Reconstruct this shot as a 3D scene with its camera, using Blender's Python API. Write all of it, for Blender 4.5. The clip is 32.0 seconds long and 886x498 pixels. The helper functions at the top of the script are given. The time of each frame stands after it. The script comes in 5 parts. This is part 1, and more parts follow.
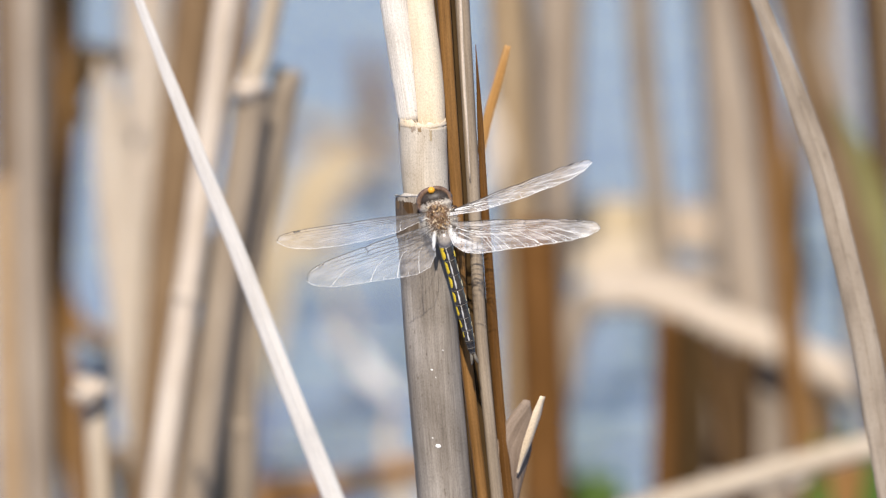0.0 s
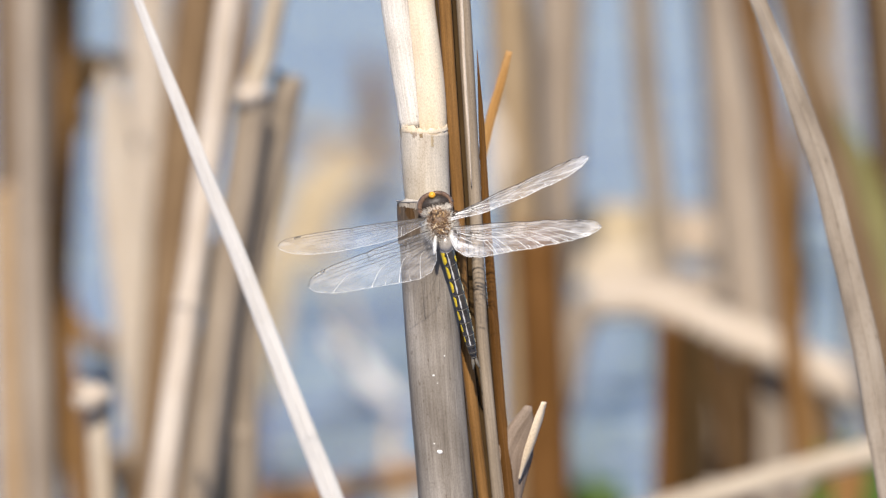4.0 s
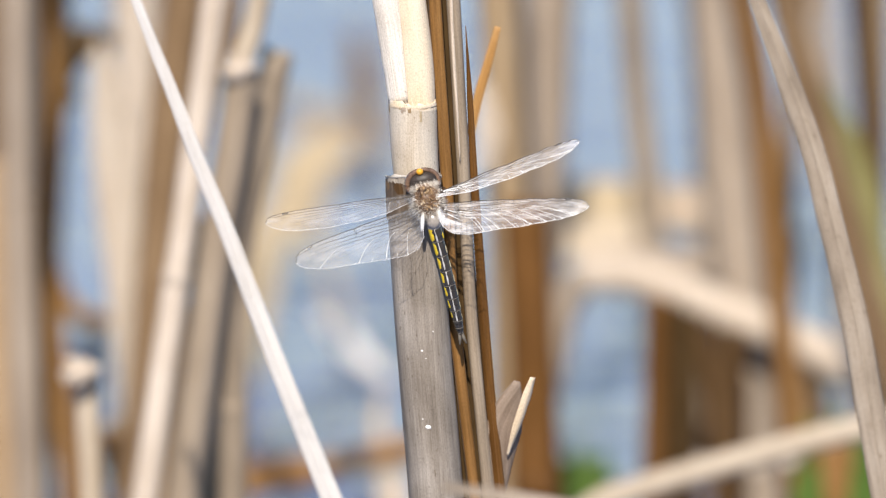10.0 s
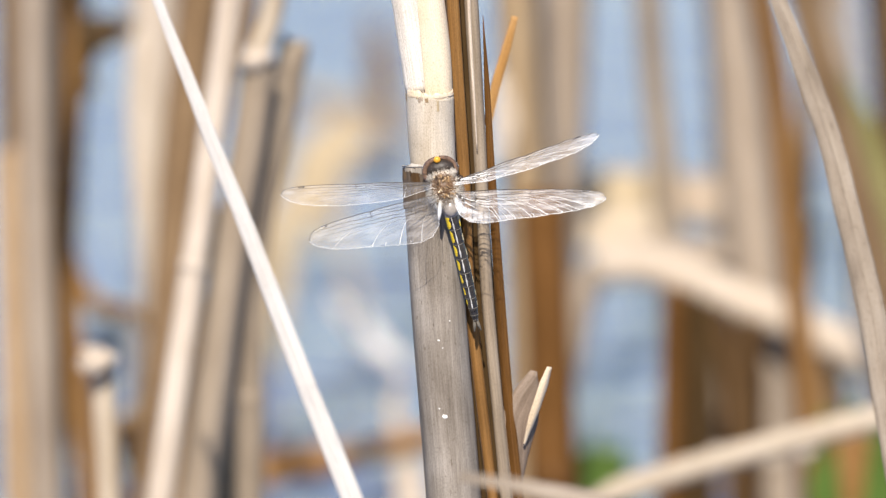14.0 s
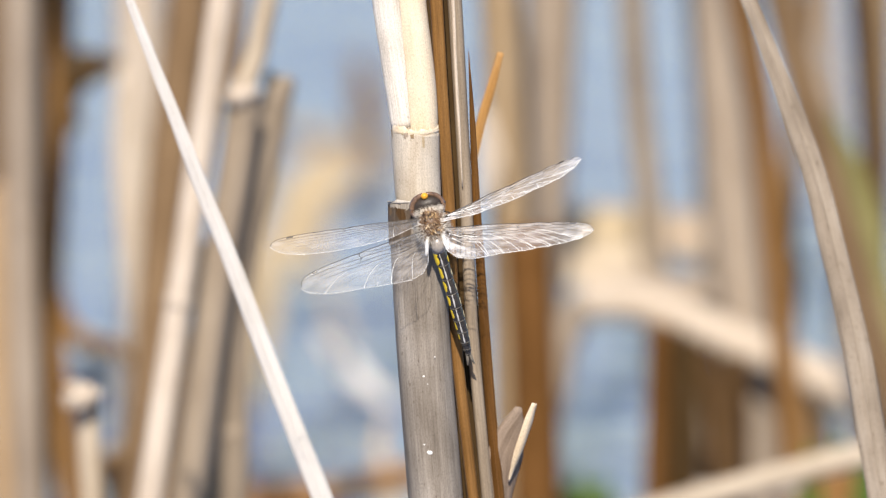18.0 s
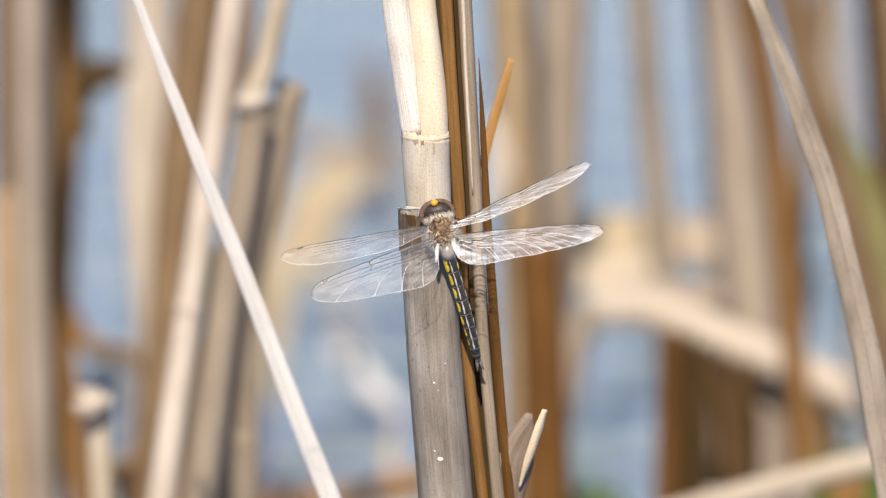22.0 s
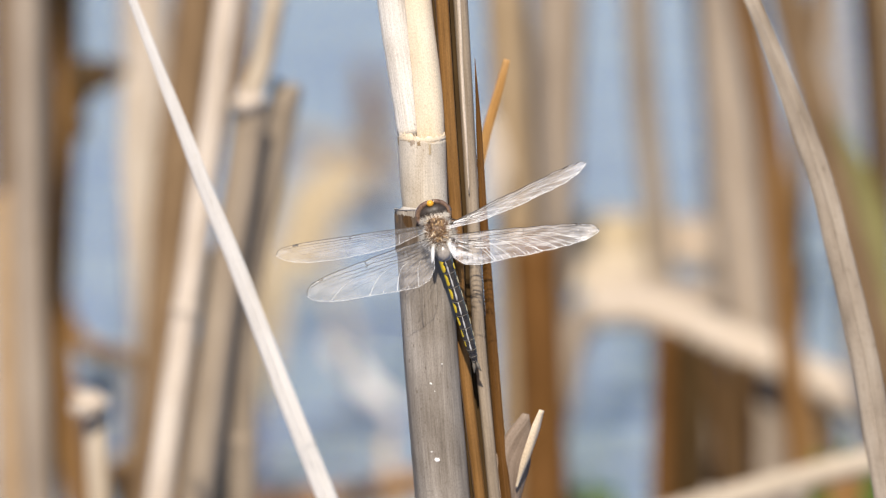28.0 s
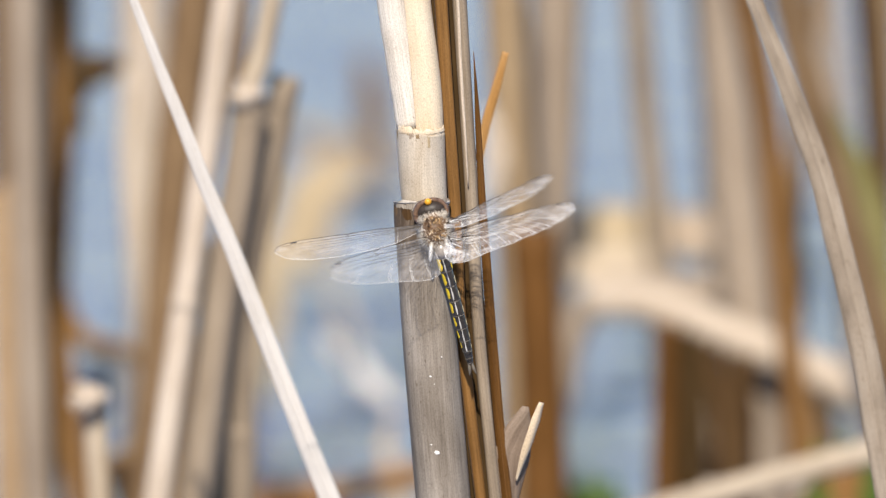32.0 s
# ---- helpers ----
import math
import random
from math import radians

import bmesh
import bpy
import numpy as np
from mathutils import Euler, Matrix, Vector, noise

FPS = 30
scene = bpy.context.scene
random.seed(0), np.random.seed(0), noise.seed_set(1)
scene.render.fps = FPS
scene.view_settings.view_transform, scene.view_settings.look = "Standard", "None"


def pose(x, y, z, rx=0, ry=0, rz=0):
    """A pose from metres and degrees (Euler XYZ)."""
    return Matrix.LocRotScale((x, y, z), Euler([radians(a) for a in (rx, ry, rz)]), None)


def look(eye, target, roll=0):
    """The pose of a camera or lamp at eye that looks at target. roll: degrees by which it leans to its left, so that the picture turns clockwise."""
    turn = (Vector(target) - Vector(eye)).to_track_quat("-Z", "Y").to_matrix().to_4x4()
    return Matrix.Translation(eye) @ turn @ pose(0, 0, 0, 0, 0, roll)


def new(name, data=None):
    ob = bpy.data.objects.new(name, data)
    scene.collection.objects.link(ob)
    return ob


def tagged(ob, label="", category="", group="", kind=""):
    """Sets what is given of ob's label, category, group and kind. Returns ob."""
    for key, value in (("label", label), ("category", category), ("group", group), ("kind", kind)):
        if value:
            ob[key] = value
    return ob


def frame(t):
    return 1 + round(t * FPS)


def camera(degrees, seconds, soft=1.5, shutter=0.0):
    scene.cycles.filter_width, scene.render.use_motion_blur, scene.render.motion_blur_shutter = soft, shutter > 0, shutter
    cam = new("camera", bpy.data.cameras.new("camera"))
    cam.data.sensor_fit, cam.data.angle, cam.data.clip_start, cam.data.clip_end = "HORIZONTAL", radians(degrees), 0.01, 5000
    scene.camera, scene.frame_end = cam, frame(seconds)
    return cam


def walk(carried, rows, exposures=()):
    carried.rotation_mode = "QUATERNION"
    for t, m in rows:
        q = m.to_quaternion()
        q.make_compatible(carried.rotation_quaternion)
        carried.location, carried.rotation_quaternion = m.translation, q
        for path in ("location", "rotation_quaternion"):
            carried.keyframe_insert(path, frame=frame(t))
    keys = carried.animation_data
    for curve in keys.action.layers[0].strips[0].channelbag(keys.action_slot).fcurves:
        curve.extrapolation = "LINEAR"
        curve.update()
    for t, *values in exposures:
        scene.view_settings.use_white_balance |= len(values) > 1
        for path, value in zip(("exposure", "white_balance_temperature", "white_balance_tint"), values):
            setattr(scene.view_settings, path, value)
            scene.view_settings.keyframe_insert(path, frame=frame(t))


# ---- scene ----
# ---------- camera ----------
EYE = (0.0000, -1.9780, 0.4656)
cam = camera(4.624, 32.0, 1.25, 0.5)
cam.data.dof.use_dof = True
cam.data.dof.focus_distance = 1.995
cam.data.dof.aperture_fstop = 12.0
cam.data.dof.aperture_blades = 0
walk(cam, [
    (0.0, look(EYE, (-0.00063, -0.00016, 0.16892), -0.140)),
    (0.5, look(EYE, (-0.00069, -0.00024, 0.16840), -0.201)),
    (1.0, look(EYE, (-0.00113, -0.00029, 0.16807), -0.140)),
    (1.5, look(EYE, (-0.00032, -0.00038, 0.16744), -0.125)),
    (2.0, look(EYE, (-0.00020, -0.00019, 0.16874), -0.154)),
    (2.5, look(EYE, (-0.00099, 0.00007, 0.17045), -0.127)),
    (3.0, look(EYE, (-0.00130, 0.00013, 0.17089), -0.118)),
    (3.5, look(EYE, (-0.00117, -0.00000, 0.16999), -0.127)),
    (5.5, look(EYE, (-0.00030, -0.00002, 0.16988), -0.273)),
    (6.0, look(EYE, (-0.00039, -0.00014, 0.16905), -0.230)),
    (6.5, look(EYE, (-0.00016, -0.00010, 0.16936), -0.273)),
    (7.0, look(EYE, (-0.00021, -0.00010, 0.16931), -0.310)),
    (7.5, look(EYE, (0.00044, -0.00025, 0.16834), -0.310)),
    (8.0, look(EYE, (0.00088, -0.00039, 0.16739), -0.253)),
    (8.5, look(EYE, (0.00087, -0.00052, 0.16655), -0.253)),
    (9.0, look(EYE, (0.00168, -0.00061, 0.16594), -0.189)),
    (9.5, look(EYE, (0.00152, -0.00070, 0.16530), -0.154)),
    (10.0, look(EYE, (0.00117, -0.00067, 0.16551), -0.154)),
    (10.5, look(EYE, (0.00058, -0.00072, 0.16519), -0.174)),
    (11.0, look(EYE, (0.00037, -0.00076, 0.16491), -0.189)),
    (11.5, look(EYE, (0.00026, -0.00071, 0.16526), -0.211)),
    (12.0, look(EYE, (-0.00003, -0.00081, 0.16458), -0.211)),
    (12.5, look(EYE, (0.00002, -0.00090, 0.16397), -0.174)),
    (13.0, look(EYE, (-0.00025, -0.00115, 0.16233), -0.171)),
    (13.5, look(EYE, (-0.00162, -0.00105, 0.16296), -0.159)),
    (14.0, look(EYE, (-0.00191, -0.00095, 0.16363), -0.070)),
    (14.5, look(EYE, (-0.00166, -0.00081, 0.16456), 0.018)),
    (16.5, look(EYE, (-0.00085, -0.00056, 0.16629), 0.029)),
    (17.0, look(EYE, (0.00049, -0.00027, 0.16819), 0.046)),
    (17.5, look(EYE, (0.00080, 0.00000, 0.17003), 0.058)),
    (18.0, look(EYE, (0.00078, 0.00002, 0.17012), 0.058)),
    (18.5, look(EYE, (0.00082, 0.00006, 0.17040), 0.013)),
    (19.0, look(EYE, (0.00006, -0.00003, 0.16983), 0.001)),
    (19.5, look(EYE, (0.00035, -0.00006, 0.16963), 0.000)),
    (20.0, look(EYE, (0.00000, 0.00000, 0.17000), -0.023)),
    (20.5, look(EYE, (-0.00030, 0.00002, 0.17012), -0.023)),
    (21.0, look(EYE, (-0.00036, 0.00007, 0.17050), -0.004)),
    (21.5, look(EYE, (-0.00101, 0.00014, 0.17092), -0.079)),
    (22.0, look(EYE, (-0.00111, 0.00019, 0.17127), -0.004)),
    (22.5, look(EYE, (-0.00104, 0.00003, 0.17019), -0.004)),
    (23.0, look(EYE, (-0.00067, -0.00011, 0.16924), -0.082)),
    (23.5, look(EYE, (-0.00056, -0.00015, 0.16903), -0.099)),
    (24.0, look(EYE, (-0.00129, -0.00012, 0.16922), -0.102)),
    (24.5, look(EYE, (-0.00090, -0.00017, 0.16885), -0.108)),
    (25.0, look(EYE, (-0.00071, -0.00004, 0.16974), -0.114)),
    (25.5, look(EYE, (-0.00045, 0.00016, 0.17108), -0.126)),
    (27.5, look(EYE, (-0.00086, 0.00028, 0.17188), -0.079)),
    (28.0, look(EYE, (-0.00046, 0.00021, 0.17140), -0.110)),
    (28.5, look(EYE, (-0.00006, 0.00021, 0.17141), -0.122)),
    (29.0, look(EYE, (-0.00024, 0.00033, 0.17221), -0.140)),
    (29.5, look(EYE, (0.00007, 0.00033, 0.17222), -0.140)),
    (30.0, look(EYE, (-0.00038, 0.00029, 0.17195), -0.147)),
    (30.5, look(EYE, (-0.00061, 0.00015, 0.17098), -0.227)),
    (31.0, look(EYE, (-0.00069, 0.00002, 0.17017), -0.265)),
    (31.5, look(EYE, (-0.00048, 0.00001, 0.17005), -0.272)),
    (32.0, look(EYE, (-0.00033, 0.00002, 0.17012), -0.265)),
], [(t, e + 0.21, k - 90, 10.5) for t, e, k in ((0, 0.0, 6800), (6, 0.0, 6800), (9, 0.05, 6800), (13, 0.17, 6850), (14.5, 0.19, 6880), (17, 0.14, 6950), (20, 0.05, 7000), (28, 0.0, 7000), (32, -0.03, 7000))])

# ---------- light ----------
SUN_EL, SUN_AZ = 40.0, -4.0     # elevation; azimuth from behind the camera to its right (minus: left)
sun_way = Vector((math.sin(radians(SUN_AZ)) * math.cos(radians(SUN_EL)),
                  -math.cos(radians(SUN_AZ)) * math.cos(radians(SUN_EL)), math.sin(radians(SUN_EL))))
world = bpy.data.worlds.new("sky")
scene.world = world
world.use_nodes = True
wn = world.node_tree.nodes
sky = wn.new("ShaderNodeTexSky")
sky.sky_type = "NISHITA"
sky.sun_disc = False
sky.sun_elevation = radians(SUN_EL)
sky.sun_rotation = math.atan2(sun_way.x, sun_way.y)
sky.air_density, sky.dust_density, sky.ozone_density = 0.9, 0.5, 6.2
wn["Background"].inputs["Strength"].default_value = 0.145
world.node_tree.links.new(sky.outputs["Color"], wn["Background"].inputs["Color"])
sun_data = bpy.data.lights.new("sun", "SUN")
sun_data.energy, sun_data.angle, sun_data.color = 5.0, radians(0.7), (1.0, 0.935, 0.85)
sun = new("sun", sun_data)
sun.matrix_world = look(sun_way * 20, (0, 0, 0))


# ---------- materials ----------
class Tree:
    """Short hand for a node tree."""

    def __init__(self, name):
        self.m = bpy.data.materials.new(name)
        self.m.use_nodes = True
        self.t = self.m.node_tree
        self.b = self.t.nodes["Principled BSDF"]

    def add(self, kind, **values):
        n = self.t.nodes.new("ShaderNode" + kind)
        for k, v in values.items():
            n.inputs[k.replace("_", " ")].default_value = v
        return n

    def join(self, a, b):
        self.t.links.new(a, b)

    def ramp(self, fac, stops):
        n = self.t.nodes.new("ShaderNodeValToRGB")
        e = n.color_ramp.elements
        while len(e) < len(stops):
            e.new(0.5)
        for k, (p, c) in enumerate(stops):
            e[k].position = p
            e[k].color = (*c, 1) if len(c) == 3 else c
        self.join(fac, n.inputs["Fac"])
        return n.outputs["Color"]

    def mix(self, fac, a, b, how="MIX"):
        n = self.t.nodes.new("ShaderNodeMix")
        n.data_type, n.blend_type = "RGBA", how
        for s, v in ((n.inputs[0], fac), (n.inputs[6], a), (n.inputs[7], b)):
            if isinstance(v, bpy.types.NodeSocket):
                self.join(v, s)
            else:
                s.default_value = v if not isinstance(v, tuple) else (*v, 1)
        return n.outputs[2]

    def noise(self, vec, scale, size=1.0, detail=3.0, rough=0.55):
        mp = self.add("Mapping", Scale=scale)
        self.join(vec, mp.inputs["Vector"])
        n = self.add("TexNoise", Scale=size, Detail=detail, Roughness=rough)
        self.join(mp.outputs[0], n.inputs["Vector"])
        return n.outputs["Fac"]

    def bump(self, height, strength, distance):
        n = self.add("Bump", Strength=strength, Distance=distance)
        self.join(height, n.inputs["Height"])
        self.join(n.outputs[0], self.b.inputs["Normal"])


def dry_reed(name, dark, mid, light, rough=0.55, speck=0.25, bump=0.35, stripe=0.5, fibre=0.6, glow=0.0):
    """Dry reed: fibres along the stalk, blotches, grey weathering and dark specks. UV is in metres."""
    g = Tree(name)
    uv = g.add("TexCoord").outputs["UV"]
    info = g.add("ObjectInfo").outputs["Random"]
    fine = g.noise(uv, (5200, 110, 1), 1.0, 3, 0.6)
    broad = g.noise(uv, (900, 26, 1), 1.0, 4, 0.6)
    blot = g.noise(uv, (160, 55, 1), 1.0, 4, 0.55)
    col = g.ramp(blot, [(0.3, dark), (0.5, mid), (0.72, light)])
    streak = g.ramp(broad, [(0.3, tuple(c * 0.62 for c in dark)), (0.52, mid), (0.75, light)])
    col = g.mix(stripe, col, streak)
    fib = g.ramp(fine, [(0.32, (0.62, 0.6, 0.57)), (0.6, (1, 1, 1))])
    col = g.mix(fibre, col, fib, "MULTIPLY")
    dots = g.noise(uv, (1500, 700, 1), 1.0, 2, 0.5)
    spots = g.ramp(dots, [(0.63, (1, 1, 1)), (0.74, (0.42, 0.36, 0.3))])
    col = g.mix(speck, col, spots, "MULTIPLY")
    sand = g.noise(uv, (3800, 2600, 1), 1.0, 3, 0.7)
    col = g.mix(0.8, col, g.ramp(sand, [(0.3, (0.70, 0.69, 0.68)), (0.55, (1, 1, 1)), (0.75, (1.12, 1.12, 1.12))]), "MULTIPLY")
    vary = g.ramp(info, [(0.0, (0.86, 0.85, 0.84)), (1.0, (1.06, 1.05, 1.04))])
    col = g.mix(1.0, col, vary, "MULTIPLY")
    g.join(col, g.b.inputs["Base Color"])
    g.b.inputs["Roughness"].default_value = rough
    g.b.inputs["Specular IOR Level"].default_value = 0.15
    h = g.mix(0.5, fine, broad)
    g.bump(h, bump, 0.0002)
    if glow:
        thin = g.add("BsdfTranslucent")
        g.join(col, thin.inputs["Color"])
        both = g.add("MixShader", Fac=glow)
        g.join(g.b.outputs[0], both.inputs[1])
        g.join(thin.outputs[0], both.inputs[2])
        g.join(both.outputs[0], g.t.nodes["Material Output"].inputs["Surface"])
    return g.m


def plain(name, col, rough=0.5, spread=0.25, size=1500.0, spec=0.5, coat=0.0, sub=0.0):
    """A surface of one kind with fine and coarse variation."""
    g = Tree(name)
    co = g.add("TexCoord").outputs["Object"]
    a = g.noise(co, (1, 1, 1), size, 4, 0.6)
    b = g.noise(co, (1, 1, 1), size * 0.22, 3, 0.6)
    lo, hi = tuple(c * (1 - spread) for c in col), tuple(min(1, c * (1 + spread)) for c in col)
    c1 = g.ramp(a, [(0.3, lo), (0.7, hi)])
    c2 = g.ramp(b, [(0.3, lo), (0.7, hi)])
    g.join(g.mix(0.5, c1, c2), g.b.inputs["Base Color"])
    g.b.inputs["Roughness"].default_value = rough
    g.b.inputs["Specular IOR Level"].default_value = spec
    g.b.inputs["Coat Weight"].default_value = coat
    g.bump(a, 0.25, 0.0001)
    return g.m


PALE = dry_reed("pale_reed", (0.54, 0.44, 0.335), (0.68, 0.58, 0.475), (0.79, 0.71, 0.61))
CREAM = dry_reed("cream_reed", (0.64, 0.50, 0.33), (0.77, 0.64, 0.47), (0.84, 0.75, 0.60), 0.4, 0.25, 0.15, 0.15, 0.25)
TAN = dry_reed("tan_reed", (0.40, 0.26, 0.14), (0.52, 0.36, 0.21), (0.62, 0.47, 0.31))
RUST = dry_reed("rusty_reed", (0.16, 0.08, 0.025), (0.29, 0.15, 0.05), (0.40, 0.23, 0.09), 0.45)
SIENNA = dry_reed("sienna_reed", (0.085, 0.038, 0.010), (0.145, 0.066, 0.017), (0.21, 0.10, 0.032), 0.5)
PEAT = dry_reed("peat_brown_reed", (0.034, 0.019, 0.007), (0.066, 0.038, 0.013), (0.11, 0.066, 0.026))
BROWN = dry_reed("brown_reed", (0.055, 0.028, 0.011), (0.105, 0.058, 0.023), (0.17, 0.10, 0.043))
GREY = dry_reed("weathered_grey_reed", (0.15, 0.125, 0.10), (0.285, 0.25, 0.212), (0.46, 0.42, 0.375), 0.6, 0.6, 0.6, 0.35, 0.75)
SHEATH = dry_reed("tan_sheath", (0.45, 0.36, 0.255), (0.57, 0.48, 0.37), (0.66, 0.58, 0.47), 0.55, 0.35, 0.4)
FRAY = dry_reed("frayed_sheath", (0.46, 0.37, 0.27), (0.65, 0.57, 0.46), (0.78, 0.72, 0.63), 0.55, 0.5, 0.45, 0.2, 0.35)
UMBER = dry_reed("umber_reed", (0.14, 0.085, 0.042), (0.24, 0.155, 0.083), (0.34, 0.235, 0.135))
FAWN = dry_reed("fawn_reed", (0.33, 0.262, 0.20), (0.43, 0.352, 0.275), (0.52, 0.44, 0.355))
DUN = dry_reed("dun_reed", (0.25, 0.195, 0.14), (0.34, 0.275, 0.205), (0.43, 0.36, 0.28))
FLAPM = dry_reed("flap_brown", (0.19, 0.14, 0.105), (0.28, 0.215, 0.165), (0.38, 0.31, 0.25), 0.6, 0.3)
HOLLOW = dry_reed("shaded_mottled_sheath", (0.05, 0.034, 0.022), (0.16, 0.12, 0.088), (0.36, 0.31, 0.26), 0.7, 0.8, 0.8, 0.6, 0.8)
SHELL = dry_reed("bleached_sheath", (0.48, 0.42, 0.35), (0.73, 0.68, 0.61), (0.84, 0.81, 0.75), 0.6, 0.5, 0.4, 0.3)
ASH = dry_reed("ash_white_leaf", (0.72, 0.69, 0.65), (0.80, 0.78, 0.755), (0.86, 0.85, 0.83), 0.55, 0.2, 0.25, 0.2, 0.25, 0.1)
OLIVE = dry_reed("olive_leaf", (0.16, 0.15, 0.05), (0.27, 0.25, 0.10), (0.40, 0.37, 0.19), 0.5)
GREEN = dry_reed("green_leaf", (0.055, 0.10, 0.02), (0.085, 0.155, 0.03), (0.14, 0.22, 0.05), 0.45)
PEACH = dry_reed("peach_leaf", (0.53, 0.42, 0.31), (0.65, 0.53, 0.41), (0.73, 0.62, 0.50), 0.5, glow=0.3)
MOTTLE = dry_reed("mottled_leaf", (0.19, 0.15, 0.113), (0.36, 0.30, 0.235), (0.50, 0.435, 0.36), 0.6, 0.7, 0.5, 0.3, 0.4)
FADED = dry_reed("faded_leaf", (0.66, 0.55, 0.43), (0.76, 0.66, 0.54), (0.84, 0.77, 0.67), 0.55, 0.15, 0.2, 0.3, 0.3, 0.25)
OCHRE = dry_reed("ochre_reed", (0.25, 0.17, 0.095), (0.37, 0.27, 0.16), (0.47, 0.36, 0.235))
STRAW = dry_reed("straw_reed", (0.44, 0.34, 0.21), (0.56, 0.45, 0.295), (0.65, 0.55, 0.39))
ORANGE = dry_reed("orange_leaf", (0.42, 0.20, 0.05), (0.56, 0.30, 0.10), (0.66, 0.42, 0.20), 0.5, glow=0.12)

EYE_M = plain("eye_brown", (0.16, 0.095, 0.06), 0.22, 0.8, 1500, 0.6, 0.5)
HEAD_M = plain("head_dark", (0.03, 0.021, 0.015), 0.5, 0.4, 2500)
AMBER = plain("amber_face", (0.75, 0.36, 0.03), 0.35, 0.2, 2500)
THORAX_M = plain("thorax_brown", (0.12, 0.065, 0.03), 0.42, 0.5, 1800)
PLATE_M = plain("wing_root_gold", (0.40, 0.26, 0.13), 0.22, 0.6, 2500, 0.7, 0.3)
ROOT_GLINT_M = plain("wing_root_glint", (0.72, 0.57, 0.38), 0.2, 0.4, 2500, 0.8, 0.4)
HAIR_M = plain("fur_grey", (0.70, 0.66, 0.60), 0.6, 0.25, 2500)
FUR_M = plain("fur_neck", (0.50, 0.46, 0.41), 0.7, 0.6, 1500)
HAIR_B = plain("fur_brown", (0.34, 0.21, 0.11), 0.6, 0.35, 2500)
BLACK_M = plain("abdomen_black", (0.034, 0.029, 0.023), 0.27, 0.8, 1600, 0.7, 0.3)
RING_M = plain("segment_rim", (0.16, 0.14, 0.11), 0.45, 0.3, 2500)
SHINE_M = plain("silver_back_shine", (0.58, 0.56, 0.53), 0.3, 0.5, 2500, 0.8, 0.3)
YELLOW_M = plain("yellow_spot", (0.85, 0.57, 0.03), 0.4, 0.3, 3500)
CREAM_M = plain("cream_spot", (0.62, 0.52, 0.30), 0.45, 0.2, 1500)
WHITE_M = plain("white_membrane", (0.78, 0.77, 0.74), 0.3, 0.12, 1800, 0.6)
SILVER_M = plain("silvery_base", (0.33, 0.295, 0.26), 0.2, 0.4, 2200, 0.9, 0.5)
LEG_M = plain("leg_brown", (0.05, 0.03, 0.02), 0.4, 0.3, 2500)
VEIN_M = plain("vein_dark", (0.055, 0.045, 0.038), 0.5, 0.3, 900, 0.25)
# white threads that paint the glints on wing creases and back edge
GLINT_W = plain("crease_glint_white", (0.82, 0.81, 0.79), 0.3, 0.1, 900)
SPECK_M = plain("chalk_white", (0.76, 0.74, 0.70), 0.7, 0.08, 2500)


def wing_skin(name, thin, thick, low=(0.72, 0.72, 0.74), high=(0.9, 0.88, 0.87)):
    g = Tree(name)
    co = g.add("TexCoord").outputs["Object"]
    n = g.noise(co, (0.28, 1, 1), 780, 3, 0.55)
    f = g.noise(co, (1, 1, 1), 2600, 2, 0.5)
    g.join(g.ramp(n, [(0.3, low), (0.7, high)]), g.b.inputs["Base Color"])
    g.b.inputs["Roughness"].default_value = 0.22
    g.b.inputs["Specular IOR Level"].default_value = 0.6
    g.bump(f, 0.5, 0.0001)
    clear = g.add("BsdfTransparent")
    blend = g.add("MixShader")
    g.join(g.ramp(n, [(0.38, (thin,) * 3), (0.64, (thick,) * 3)]), blend.inputs[0])
    g.join(clear.outputs[0], blend.inputs[1])
    g.join(g.b.outputs[0], blend.inputs[2])
    g.join(blend.outputs[0], g.t.nodes["Material Output"].inputs["Surface"])
    return g.m


def water_surface():
    g = Tree("pond_water")
    co = g.add("TexCoord").outputs["Object"]
    # blue patches in the base colour stand in for reflected sky
    sky_patch = g.noise(co, (1, 1, 1), 2.2, 4, 0.6)
    g.join(g.ramp(sky_patch, [(0.35, (0.09, 0.125, 0.22)), (0.7, (0.145, 0.18, 0.30))]), g.b.inputs["Base Color"])
    g.b.inputs["Roughness"].default_value = 0.03
    g.b.inputs["IOR"].default_value = 1.333
    g.b.inputs["Specular Tint"].default_value = (0.94, 0.95, 1.0, 1)
    w1 = g.noise(co, (1, 2.2, 1), 9.0, 2, 0.5)
    w2 = g.noise(co, (1, 1.8, 1), 34.0, 2, 0.5)
    g.bump(g.mix(0.3, w1, w2), 1.0, 0.04)
    return g.m


def bounce_litter():
    g = Tree("bounce_ground")
    co = g.add("TexCoord").outputs["Object"]
    a = g.noise(co, (1, 1, 1), 9.0, 5, 0.65)
    b = g.noise(co, (6, 1, 1), 30.0, 4, 0.6)
    c1 = g.ramp(a, [(0.3, (0.28, 0.19, 0.10)), (0.7, (0.58, 0.43, 0.26))])
    c2 = g.ramp(b, [(0.3, (0.20, 0.13, 0.07)), (0.7, (0.66, 0.52, 0.34))])
    g.join(g.mix(0.5, c1, c2), g.b.inputs["Base Color"])
    g.b.inputs["Roughness"].default_value = 0.8
    g.bump(b, 0.6, 0.02)
    return g.m


